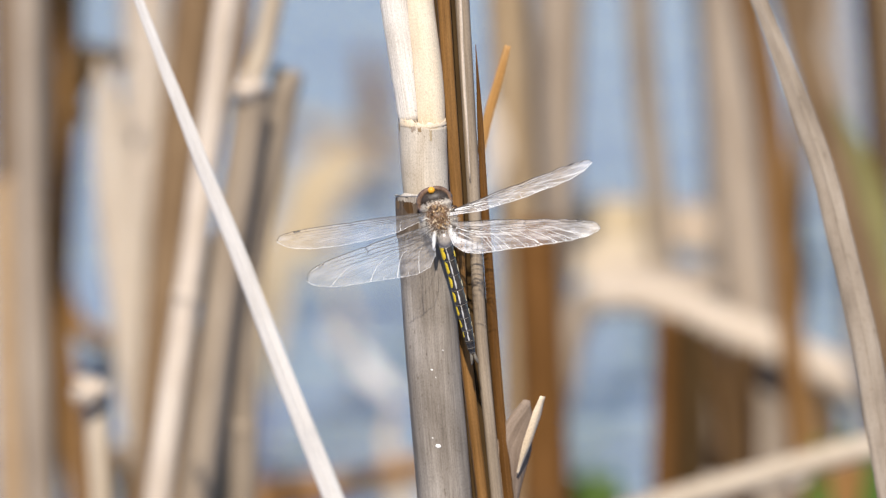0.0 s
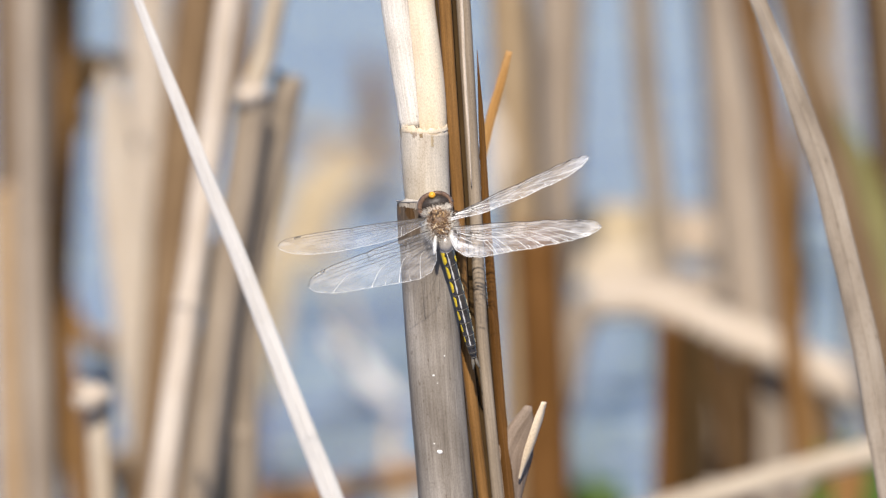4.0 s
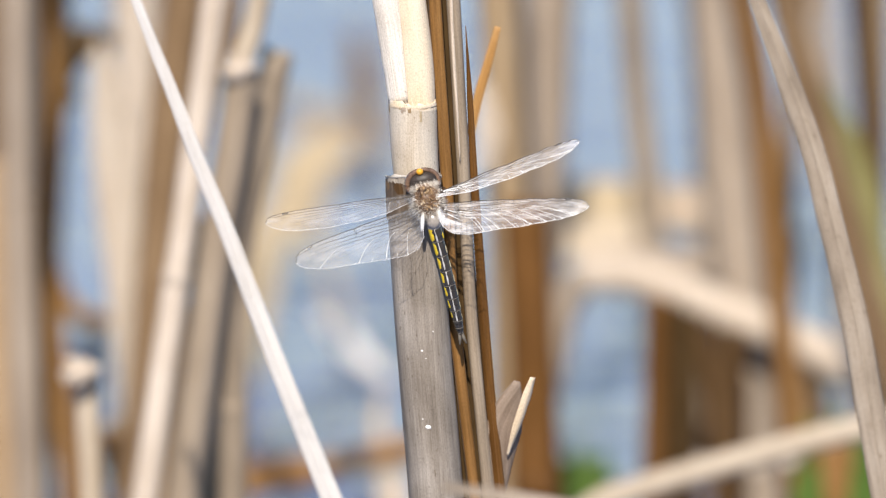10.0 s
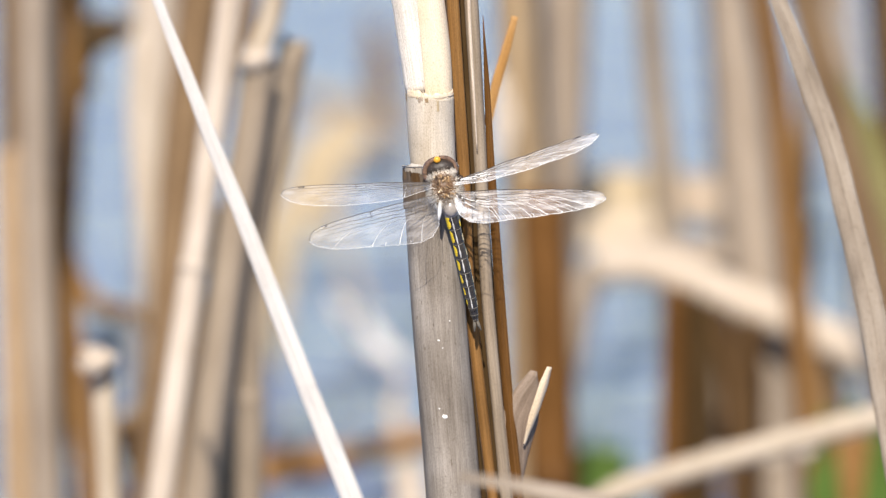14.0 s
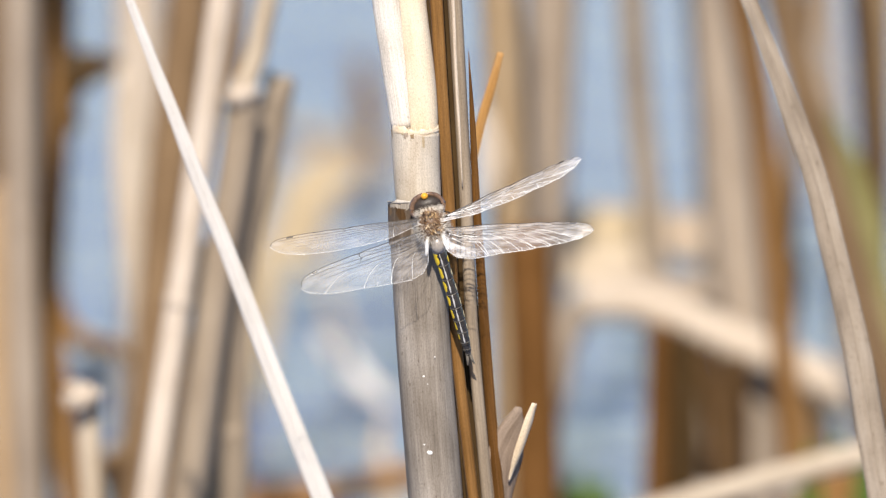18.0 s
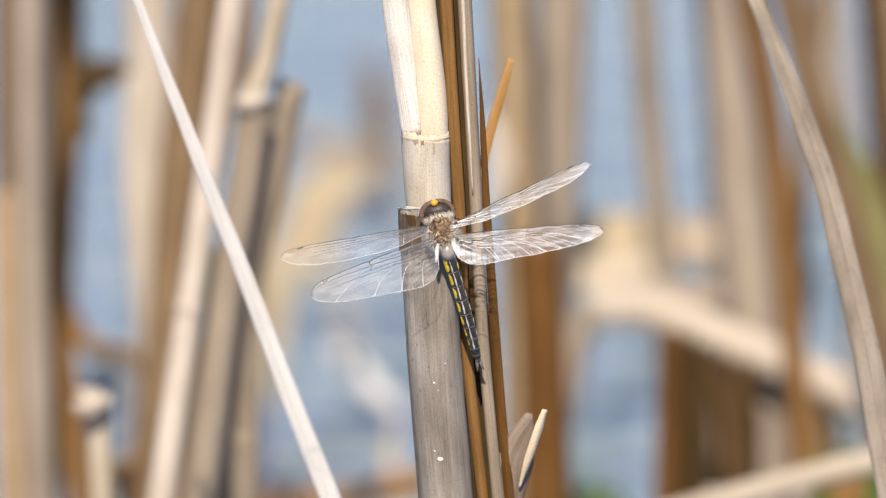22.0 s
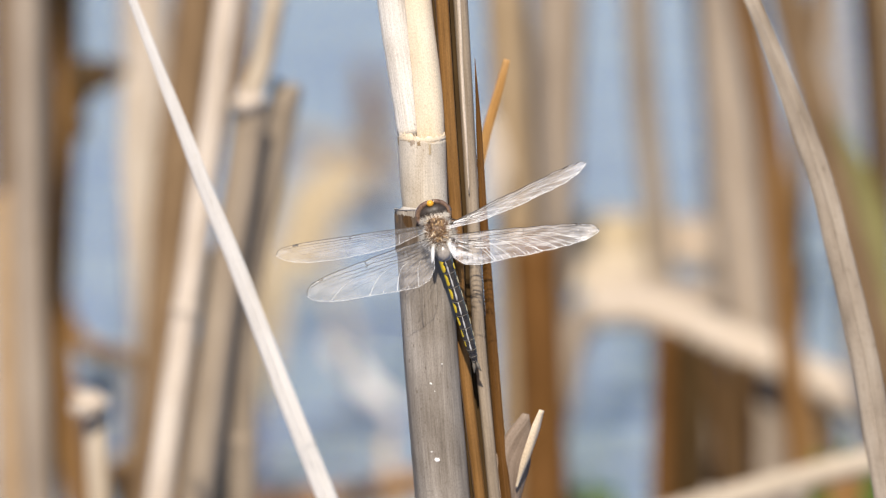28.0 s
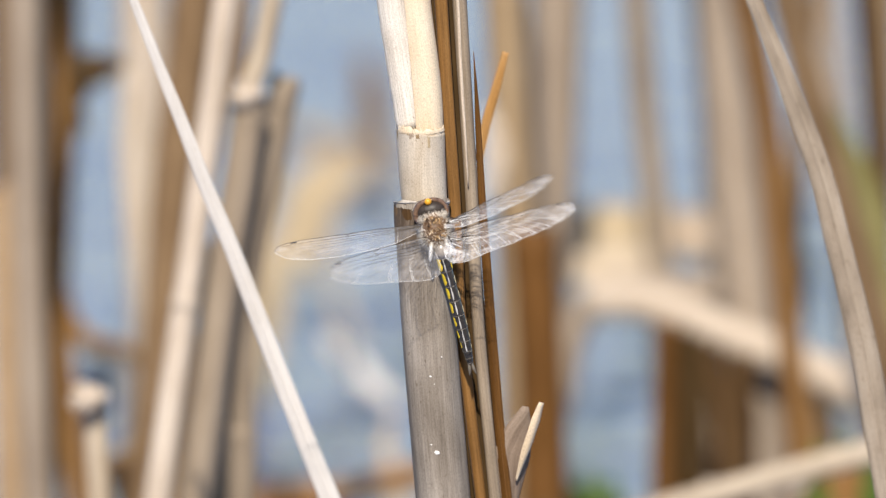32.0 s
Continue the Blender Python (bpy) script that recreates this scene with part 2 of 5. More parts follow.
BANK_M = bounce_litter()
WING_M = wing_skin("wing_film", 0.06, 0.18)
# whiter streaks of opacity paint the sun's sheen on one side's wings
SHEEN_M = wing_skin("sheen_wing_film", 0.12, 0.38)
NET_M = wing_skin("fine_vein_net", 0.2, 0.42, (0.13, 0.115, 0.10), (0.22, 0.195, 0.17))
VEIN_G = wing_skin("vein_grey", 0.5, 0.7, (0.09, 0.08, 0.07), (0.15, 0.135, 0.12))
BASE_SHEEN_M = wing_skin("wing_base_sheen", 0.2, 0.5)
WATER_M = water_surface()


# ---------- mesh helpers ----------
def part(name, bm, material, parent=None, label="", smooth=True):
    me = bpy.data.meshes.new(name)
    bm.normal_update()
    bm.to_mesh(me)
    bm.free()
    me.materials.append(material)
    if smooth:
        me.shade_smooth()
    ob = new(name, me)
    if parent is not None:
        ob.parent = parent
    if label:
        tagged(ob, label)
    return ob


def thing(name, at, label, category, group=""):
    ob = new(name)
    ob.location = at
    ob.empty_display_size = 0.01
    return tagged(ob, label, category, group)


def spline(ctrl, n):
    """n + 1 points, evenly spaced, on a smooth curve through the control points."""
    c = [Vector(p) for p in ctrl]
    if len(c) == 2:
        return [c[0].lerp(c[1], k / n) for k in range(n + 1)]
    u = [0.0]
    for a, b in zip(c, c[1:]):
        u.append(u[-1] + (b - a).length)
    last = len(c) - 1
    slope = []
    for k in range(last + 1):
        if k == 0:
            slope.append((c[1] - c[0]) / (u[1] - u[0]))
        elif k == last:
            slope.append((c[last] - c[last - 1]) / (u[last] - u[last - 1]))
        else:
            h0, h1 = u[k] - u[k - 1], u[k + 1] - u[k]
            slope.append(((c[k] - c[k - 1]) / h0 * h1 + (c[k + 1] - c[k]) / h1 * h0) / (h0 + h1))
    out, i = [], 0
    for k in range(n + 1):
        x = u[-1] * k / n
        while i < last - 1 and x > u[i + 1]:
            i += 1
        h = u[i + 1] - u[i]
        t = (x - u[i]) / h
        out.append(c[i] * (2 * t ** 3 - 3 * t * t + 1) + slope[i] * h * (t ** 3 - 2 * t * t + t) + c[i + 1] * (3 * t * t - 2 * t ** 3) + slope[i + 1] * h * (t ** 3 - t * t))
    return out


def value(table, s):
    """Linear reading of a table of (s, v)."""
    for (a, x), (b, y) in zip(table, table[1:]):
        if s <= b:
            return x + (y - x) * max(0.0, (s - a) / (b - a))
    return table[-1][1]


def sweep(ctrl, radii, n=24, sides=12, origin=(0, 0, 0), wobble=0.04, cap=True, torn=0.0, wall=0.0, seed=0.0, flat=1.0, deep=0.006):
    """A stalk along a curve. radii: table over 0..1. torn: ragged height of the end. wall: thickness of an open tube's end."""
    pts = spline(ctrl, n)
    bm = bmesh.new()
    uvl = bm.loops.layers.uv.new("uv")
    org = Vector(origin)
    rings, along, total = [], [], 0.0
    for k, p in enumerate(pts):
        t = (pts[min(k + 1, n)] - pts[max(k - 1, 0)]).normalized()
        side = t.cross(Vector((0, -1, 0.05)))
        side = side.normalized() if side.length > 1e-6 else Vector((1, 0, 0))
        front = side.cross(t).normalized()
        if k:
            total += (p - pts[k - 1]).length
        along.append(total)
        r = value(radii, k / n)
        ring = []
        for j in range(sides):
            a = 2 * math.pi * j / sides
            w = 1 + wobble * noise.noise(Vector((math.cos(a) * 1.7 + seed, math.sin(a) * 1.7, k / n * 4 + seed)))
            q = p + (side * math.cos(a) + front * math.sin(a) * flat) * r * w
            if torn and k == n:
                q += t * torn * noise.noise(Vector((math.cos(a) * 4 + seed, math.sin(a) * 4, seed)))
            ring.append(bm.verts.new(q - org))
        rings.append(ring)
    if wall:
        for dep in (0.0, deep):
            p, r = pts[-1], value(radii, 1) - wall
            t = (pts[-1] - pts[-2]).normalized()
            c = sum((v.co for v in rings[n]), Vector()) / sides if n < len(rings) else p - org
            rings.append([bm.verts.new(c + (v.co - c) * (r / (r + wall)) - t * dep) for v in rings[n]])
            along.append(total + dep + wall)
    for k in range(len(rings) - 1):
        for j in range(sides):
            j2 = (j + 1) % sides
            f = bm.faces.new((rings[k][j], rings[k][j2], rings[k + 1][j2], rings[k + 1][j]))
            r = value(radii, min(1, k / n))
            for lp, (u, v) in zip(f.loops, ((j, k), (j + 1, k), (j + 1, k + 1), (j, k + 1))):
                lp[uvl].uv = (u / sides * 2 * math.pi * r + seed, along[v] + seed)
    if cap:
        for ring in (rings[0], rings[-1]):
            f = bm.faces.new(ring if ring is rings[-1] else ring[::-1])
            for lp in f.loops:
                lp[uvl].uv = (lp.vert.co.x, lp.vert.co.y)
    bmesh.ops.recalc_face_normals(bm, faces=bm.faces)
    return bm


def ribbon(ctrl, widths, n=26, origin=(0, 0, 0), fold=0.25, thick=0.0003, facing=(0, -1, 0.1), twist=0.0, seed=0.0, ragged=0.03):
    """A leaf blade along a curve, folded at its midrib, with thickness."""
    pts = spline(ctrl, n)
    bm = bmesh.new()
    uvl = bm.loops.layers.uv.new("uv")
    org, face_v = Vector(origin), Vector(facing)
    top, low, total = [], [], 0.0
    for k, p in enumerate(pts):
        t = (pts[min(k + 1, n)] - pts[max(k - 1, 0)]).normalized()
        fv = Matrix.Rotation(twist * k / n, 3, t) @ face_v
        side = t.cross(fv).normalized()
        front = side.cross(t).normalized()
        if k:
            total += (p - pts[k - 1]).length
        w = value(widths, k / n) * (1 + ragged * noise.noise(Vector((k * 0.7, seed, 0))))
        a, b = [], []
        for j in range(7):
            x = j / 3 - 1
            q = p + side * x * w * 0.5 - front * (fold * w * abs(x) ** 1.5 * 0.5) + front * w * 0.03 * noise.noise(Vector((x * 2, k * 0.3, seed)))
            a.append(bm.verts.new(q + front * thick * 0.5 * (1 - 0.7 * abs(x)) - org))
            b.append(bm.verts.new(q - front * thick * 0.5 * (1 - 0.7 * abs(x)) - org))
        top.append((a, total, w))
        low.append((b, total, w))
    for sheet, turn in ((top, False), (low, True)):
        for (r1, l1, w1), (r2, l2, w2) in zip(sheet, sheet[1:]):
            for j in range(6):
                vs = [r1[j], r1[j + 1], r2[j + 1], r2[j]]
                uv = [(j * w1 / 6 + seed, l1), ((j + 1) * w1 / 6 + seed, l1), ((j + 1) * w2 / 6 + seed, l2), (j * w2 / 6 + seed, l2)]
                if turn:
                    vs, uv = vs[::-1], uv[::-1]
                f = bm.faces.new(vs)
                for lp, c in zip(f.loops, uv):
                    lp[uvl].uv = c
    rims = [([r[0][0] for r in top], [r[0][0] for r in low]), ([r[0][6] for r in top], [r[0][6] for r in low]), (top[0][0], low[0][0]), (top[-1][0], low[-1][0])]
    for a, b in rims:
        for k in range(len(a) - 1):
            bm.faces.new((a[k], a[k + 1], b[k + 1], b[k]))
    bmesh.ops.recalc_face_normals(bm, faces=bm.faces)
    return bm


def ball(radii, at=(0, 0, 0), turn=(0, 0, 0), seg=20, rough=0.0):
    bm = bmesh.new()
    bmesh.ops.create_uvsphere(bm, u_segments=seg, v_segments=seg // 2 + 2, radius=1)
    for v in bm.verts:
        if rough:
            v.co *= 1 + rough * noise.noise(v.co * 2.3 + Vector(at) * 4000)
    bmesh.ops.transform(bm, matrix=pose(*at, *turn) @ Matrix.Diagonal((*radii, 1)), verts=bm.verts)
    return bm


# ---------- water ----------
bm = bmesh.new()
bmesh.ops.create_grid(bm, x_segments=8, y_segments=8, size=400)
water = part("water", bm, WATER_M, None, "", False)
water.location.z = 0.04
tagged(water, "rippled blue pond water mirroring the sky", "water", kind="structure")

# unseen slope behind the camera, added to bounce warm light and block sky
bm = bmesh.new()
bmesh.ops.create_grid(bm, x_segments=120, y_segments=50, size=1)
for v in bm.verts:
    x, y = v.co.x * 30, -2.3 - (v.co.y + 1) * 9
    h = -0.15 + (-2.3 - y) * 0.5 + 0.25 * noise.noise(Vector((x * 0.4, y * 0.5, 0))) + 0.06 * noise.noise(Vector((x * 2, y * 2, 3)))
    v.co = (x, y, h)
bmesh.ops.recalc_face_normals(bm, faces=bm.faces)
bank = part("ground", bm, BANK_M)
tagged(bank, "unseen sloping bank behind the camera, added to bounce warm light", "ground", kind="structure")

GROUP = "reeds standing in the pond"
WATER_Z = 0.04


def to_water(a, b, z=0.01):
    """The point on the line from a through b at the height z."""
    a, b = Vector(a), Vector(b)
    return tuple(a + (b - a) * ((z - a.z) / (b.z - a.z)))


def stalk(line, r, material, label, top=0.0, taper=0.9, nodes=(0.45,), seed=1.0, sheath=None):
    """A reed stalk through the points of line, from high to low, that stands in the water and goes on above by top metres."""
    pts = [Vector(p) for p in line]
    foot = Vector(to_water(pts[-2], pts[-1]))
    ctrl = [foot] + pts[::-1]
    if top:
        ctrl.append(pts[0] + (pts[0] - pts[1]).normalized() * top)
    org = (foot.x, foot.y, WATER_Z)
    ob = thing("reed_stalk", org, label, "reed", GROUP)
    part("stem", sweep(ctrl, [(0, r), (1, r * taper)], 44, 14, org, 0.08, True, 0.004, 0, seed), material, ob)
    mid = spline(ctrl, 60)
    if not top:
        d = (mid[-1] - mid[-2]).normalized()
        part("broken_end", sweep([mid[-1] - d * r * 1.2, mid[-1] + d * r * 0.5], [(0, r * taper * 1.03), (1, r * taper * 1.06)], 5, 14, org, 0.06, False, r * 0.9, r * 0.2, seed + 3), material, ob)
    for s in nodes:
        k = int(s * 58)
        p, d = mid[k], (mid[k + 1] - mid[k]).normalized()
        rr = r * (1 + (taper - 1) * s)
        part("node", sweep([p - d * r * 0.5, p, p + d * r * 0.5], [(0, rr * 0.98), (0.5, rr * 1.1), (1, rr * 0.98)], 6, 14, org, 0.03, True, 0, 0, seed), material, ob)
        if sheath and s == nodes[0]:
            e = p + (ctrl[-1] - foot) * 0.28
            side = Vector((1 if int(seed) % 2 else -1, -0.5, 0)) * r
            part("sheath", ribbon([p + side * 0.6, p.lerp(e, 0.5) + side * 0.95, e + side * 1.5], [(0, r * 2.0), (0.6, r * 1.5), (1, r * 0.3)], 14, org, 0.9, 0.0004, (side.x * 80, -1, 0.1), 0.2, seed), sheath, ob)
    return ob


def leaf(ctrl, widths, material, label, name="reed_leaf", fold=0.25, twist=0.0, seed=1.0, facing=(0, -1, 0.1), thick=0.0003, n=26):
    """A leaf: its blade and the raised midrib on the blade's face."""
    org = Vector(ctrl[0])
    ob = thing(name, org, label, "leaf")
    part("blade", ribbon(ctrl, widths, n, org, fold, thick, facing, twist, seed), material, ob)
    pts = spline(ctrl, 16)
    off = Vector(facing).normalized() * thick
    part("midrib", sweep([p + off for p in pts], [(0, thick * 0.4), (1, thick * 0.2)], n, 6, org, 0.05, True, 0, 0, seed), material, ob)
    return ob


# ---------- the perch: a broken reed with its sheaths ----------
perch = thing("broken_reed", (-0.0008, 0.0000, 0.0999), "broken dry reed stalk with torn grey and tan sheaths", "reed")
PO = tuple(perch.location)
foot = to_water((-0.0041, 0.0000, 0.1789), (-0.0005, 0.0000, 0.1228))
lower = part("lower_sheath", sweep([foot, (-0.0005, 0.0000, 0.1228), (-0.0028, 0.0000, 0.1523), (-0.0042, 0.0000, 0.1788)], [(0, 0.00524), (0.5, 0.00514), (0.8, 0.00498), (1, 0.00504)], 60, 40, PO, 0.035, False, 0.0012, 0.0006, 3.1), GREY, perch, "weathered grey sheath, broken off at the top")
upper = part("upper_sheath", sweep([(-0.0029, 0.0006, 0.1710), (-0.0038, 0.0006, 0.1804), (-0.0044, 0.0004, 0.1922)], [(0, 0.00391), (0.5, 0.00421), (1, 0.00442)], 30, 36, PO, 0.03, False, 0.0011, 0.0004, 7.7), FRAY, perch, "tan sheath with a frayed bright rim")
# a cream ring paints the light that the torn edge catches
rim = part("frayed_rim", sweep([(-0.0042, 0.0004, 0.1914), (-0.0043, 0.0004, 0.1919), (-0.0044, 0.0004, 0.1925)], [(0, 0.00411), (0.4, 0.00448), (1, 0.00444)], 8, 44, PO, 0.015, False, 0.0012, 0.0003, 9.7, 1.0, 0.0003), CREAM, perch, "frayed rim, cream to paint its lit edge")
top_at = Vector((-0.0044, 0.0000, 0.1923)) - perch.location
for ob in (upper, rim):
    for v in ob.data.vertices:     # the frayed end slopes down to one side
        v.co.z -= (v.co.x - top_at.x) * 0.17 * min(1.0, max(0.0, (v.co.z - top_at.z + 0.005) / 0.004))
inner = part("inner_stalk", sweep([(-0.0037, 0.0004, 0.1814), (-0.0032, 0.0004, 0.1924), (-0.0052, 0.0004, 0.2146), (-0.0067, 0.0004, 0.2312), (-0.0092, 0.0004, 0.2580)], [(0, 0.00267), (0.15, 0.00308), (1, 0.00277)], 40, 28, PO, 0.025, True, 0.001, 0, 11.3), CREAM, perch, "smooth cream inner stalk")
part("loose_sheath", ribbon([(-0.0070, -0.0020, 0.1925), (-0.0077, -0.0020, 0.1983), (-0.0086, -0.0020, 0.2056), (-0.0095, -0.0020, 0.2138), (-0.0104, -0.0020, 0.2221), (-0.0122, -0.0020, 0.2400)], [(0, 0.0037), (0.15, 0.0042), (0.5, 0.0054), (0.8, 0.0058), (1, 0.0030)], 40, PO, 0.3, 0.0004, (-0.3, -1, 0.1), 0.1, 2.2, 0.06), SHELL, perch, "ash-white peeling sheath")
for px_, size in (((-0.0016, -0.0050, 0.1333), 5.2), ((-0.0026, -0.0050, 0.1348), 1.6), ((-0.0027, -0.0050, 0.1474), 2.2), ((-0.0007, -0.0050, 0.1510), 1.4), ((-0.0020, -0.0051, 0.1460), 1.1)):
    u = 0.000103
    s = part("white_speck", ball((size * u, size * u * 0.14, size * u * 0.7), tuple(Vector(px_) - perch.location), (0, 20, 0), 12, 0.5), SPECK_M, perch, "chalky white fleck")


def tube_patch(low, high, r, a0, a1, seed, ragged):
    """A thin curved piece that clings to a stalk between two angles round it."""
    bm = bmesh.new()
    uvl = bm.loops.layers.uv.new("uv")
    lo, hi = Vector(low), Vector(high)
    rows = []
    for k in range(9):
        row = []
        for j in range(13):
            e = 1 + ragged * (abs(k - 4) / 4) ** 2 * noise.noise(Vector((j * 0.9, k * 0.2, seed)))
            d = 1 + ragged * noise.noise(Vector((k * 0.8, 5, seed)))
            a = radians((a0 + a1) / 2 + (a1 - a0) * (j / 12 - 0.5) * d)
            p = lo.lerp(hi, 0.5 + (k / 8 - 0.5) * e)
            bulge = r * (1 + 0.012 * (1 - abs(k - 4) / 4) * (1 - abs(j - 6) / 6))
            row.append(bm.verts.new(p + Vector((math.cos(a), -math.sin(a), 0)) * bulge - perch.location))
        rows.append(row)
    for k in range(8):
        for j in range(12):
            f = bm.faces.new((rows[k][j], rows[k][j + 1], rows[k + 1][j + 1], rows[k + 1][j]))
            for lp, (x, y) in zip(f.loops, ((j, k), (j + 1, k), (j + 1, k + 1), (j, k + 1))):
                lp[uvl].uv = (x * 0.0005, y * 0.0005)
    bmesh.ops.recalc_face_normals(bm, faces=bm.faces)
    return bm


# dark mottled patches paint the shade in the hollow under the rim
for lo_, hi_, a0, a1, mat, sd_ in ((0.1712, 0.1783, 100, 172, HOLLOW, 3.0), (0.1752, 0.1781, 112, 136, BROWN, 6.0), (0.1758, 0.1780, 148, 168, UMBER, 8.0), (0.1750, 0.1783, 12, 50, HOLLOW, 9.0)):
    part("dark_scar", tube_patch((-0.0040, 0.0000, lo_), (-0.0042, 0.0000, hi_), 0.00512 + 0.00001 * sd_, a0, a1, sd_, 0.4), mat, perch, "dark mottled patch painting the shaded hollow under the broken rim")
broken = part("broken_rim", sweep([(-0.0042, 0.0000, 0.1784), (-0.0042, 0.0000, 0.1787), (-0.0042, 0.0000, 0.1789)], [(0, 0.00490), (0.4, 0.00522), (1, 0.00518)], 6, 44, PO, 0.03, False, 0.0006, 0.0003, 5.1, 1.0, 0.0003), SHELL, perch, "ragged pale rim")
for ob in (lower, broken):     # raised towards the camera so that the broken rim looks level in its view
    for v in ob.data.vertices:
        v.co.z -= v.co.y * 0.16 * min(1.0, max(0.0, (v.co.z - 0.0735) / 0.003))
rnd = random.Random(21)
for k in range(6):     # fibres that stick out of the frayed end
    e = radians(rnd.uniform(20, 160))
    at = Vector((-0.0044 + 0.0044 * math.cos(e), 0.0004 - 0.0044 * math.sin(e), 0.1922 - 0.17 * 0.0044 * math.cos(e)))
    tip = at + Vector((rnd.uniform(-0.0003, 0.0003), 0.0001, rnd.uniform(0.0004, 0.0009)))
    part("fibre", ribbon([at, at.lerp(tip, 0.5), tip], [(0, 0.0004), (1, 0.0001)], 4, PO, 0.1, 0.0001, (0, -1, 0.1), 0, k), CREAM, perch)
for k in range(6):     # brown streaks that run down from it
    e = rnd.uniform(55, 160)
    hi_ = 0.1917 - 0.17 * 0.0044 * math.cos(radians(e))
    part("streak", tube_patch((-0.0042, 0.0004, hi_ - rnd.uniform(0.0005, 0.0022)), (-0.0043, 0.0004, hi_), 0.00447, e, e + rnd.uniform(3, 9), 20.0 + k, 0.7), (OCHRE, STRAW, FAWN)[k % 3], perch)
# dark sheet that paints the shade between the broken reed and its neighbours
leaf([to_water((0.0056, 0.0075, 0.1417), (0.0070, 0.0075, 0.1226)), (0.0070, 0.0075, 0.1226), (0.0056, 0.0075, 0.1417), (0.0037, 0.0075, 0.1627), (0.0025, 0.0075, 0.1836), (0.0014, 0.0075, 0.1992), (0.0001, 0.0075, 0.2148), (-0.0016, 0.0075, 0.2397)], [(0, 0.0062), (0.5, 0.0064), (1, 0.0064)], PEAT,
     "dark leaf-shaped filler painting the shaded gaps beside the broken reed", fold=0.1, seed=19.0, n=40)

# companions of the perch
c1 = thing("reed_stalk", to_water((0.0054, 0.0030, 0.1320), (0.0064, 0.0030, 0.1234), WATER_Z), "thin brown reed stalk close beside the broken reed", "reed", GROUP)
part("stem", sweep([to_water((0.0054, 0.0030, 0.1320), (0.0064, 0.0030, 0.1234)), (0.0064, 0.0030, 0.1234), (0.0054, 0.0030, 0.1320), (0.0028, 0.0030, 0.1569), (0.0019, 0.0030, 0.1778), (0.0006, 0.0030, 0.1975), (-0.0005, 0.0030, 0.2154), (-0.0022, 0.0030, 0.2402)], [(0, 0.0009), (0.5, 0.00102), (1, 0.0013)], 60, 16, c1.location, 0.06, True, 0.001, 0, 4.4), RUST, c1)
part("node", sweep([Vector((0.0028, 0.0030, 0.1569)) - Vector((0, 0, 0.0006)), (0.0028, 0.0030, 0.1569), Vector((0.0028, 0.0030, 0.1569)) + Vector((0, 0, 0.0006))], [(0, 0.0009), (0.5, 0.00105), (1, 0.0009)], 6, 16, c1.location, 0.03, True), RUST, c1)
c2 = thing("reed_stalk", to_water((0.0082, 0.0030, 0.1320), (0.0090, 0.0030, 0.1234), WATER_Z), "slim grey-tan reed stalk with a bright edge", "reed", GROUP)
part("stem", sweep([to_water((0.0082, 0.0030, 0.1320), (0.0090, 0.0030, 0.1234)), (0.0090, 0.0030, 0.1234), (0.0082, 0.0030, 0.1320), (0.0060, 0.0030, 0.1569), (0.0050, 0.0030, 0.1778), (0.0039, 0.0030, 0.1975), (0.0029, 0.0030, 0.2154), (0.0015, 0.0030, 0.2402)], [(0, 0.00105), (0.55, 0.00105), (1, 0.0014)], 60, 18, c2.location, 0.05, True, 0.001, 0, 9.4), DUN, c2)
part("edge_strip", ribbon([(0.0043, 0.0012, 0.1814), (0.0038, 0.0012, 0.1907), (0.0031, 0.0012, 0.2021), (0.0025, 0.0012, 0.2156), (0.0016, 0.0012, 0.2280)], [(0, 0.0002), (0.3, 0.0006), (1, 0.0007)], 30, c2.location, 0.3, 0.0003, (-0.2, -1, 0.1), 0, 6.0), PALE, c2, "bright pale leaf edge")
leaf([to_water((0.0103, 0.0035, 0.1319), (0.0112, 0.0035, 0.1233)), (0.0112, 0.0035, 0.1233), (0.0103, 0.0035, 0.1319), (0.0083, 0.0035, 0.1568), (0.0069, 0.0035, 0.1777), (0.0059, 0.0035, 0.1975), (0.0054, 0.0035, 0.2060)],
     [(0, 0.0022), (0.5, 0.0020), (0.8, 0.0017), (0.93, 0.0011), (1, 0.0001)], SIENNA, "narrow rust-brown reed leaf beside the broken reed", fold=0.5, seed=8.0, n=44)
leaf([(0.0062, 0.0300, 0.1820), (0.0079, 0.0300, 0.1899), (0.0097, 0.0300, 0.1962), (0.0114, 0.0300, 0.2023)], [(0, 0.0016), (0.4, 0.0018), (0.75, 0.0017), (1, 0.0012)], ORANGE,
     "short orange dry leaf tip behind the reeds", facing=(-0.1, -1, 0.1), fold=0.3, seed=3.0, thick=0.00012)
flap = thing("split_sheath", (0.0113, 0.0040, 0.1202), "split sheath bending away, grey outside and cream inside", "leaf")
FO = tuple(flap.location)
part("outer_strip", ribbon([(0.0102, 0.0060, 0.1135), (0.0109, 0.0050, 0.1221), (0.0122, 0.0040, 0.1307), (0.0147, 0.0040, 0.1403)], [(0, 0.00288), (0.35, 0.00493), (0.65, 0.00699), (0.85, 0.00514), (1, 0.00123)], 24, FO, 0.2, 0.0004, (0.1, -1, 0.1), 0.2, 4.0), FLAPM, flap, "grey outer face")
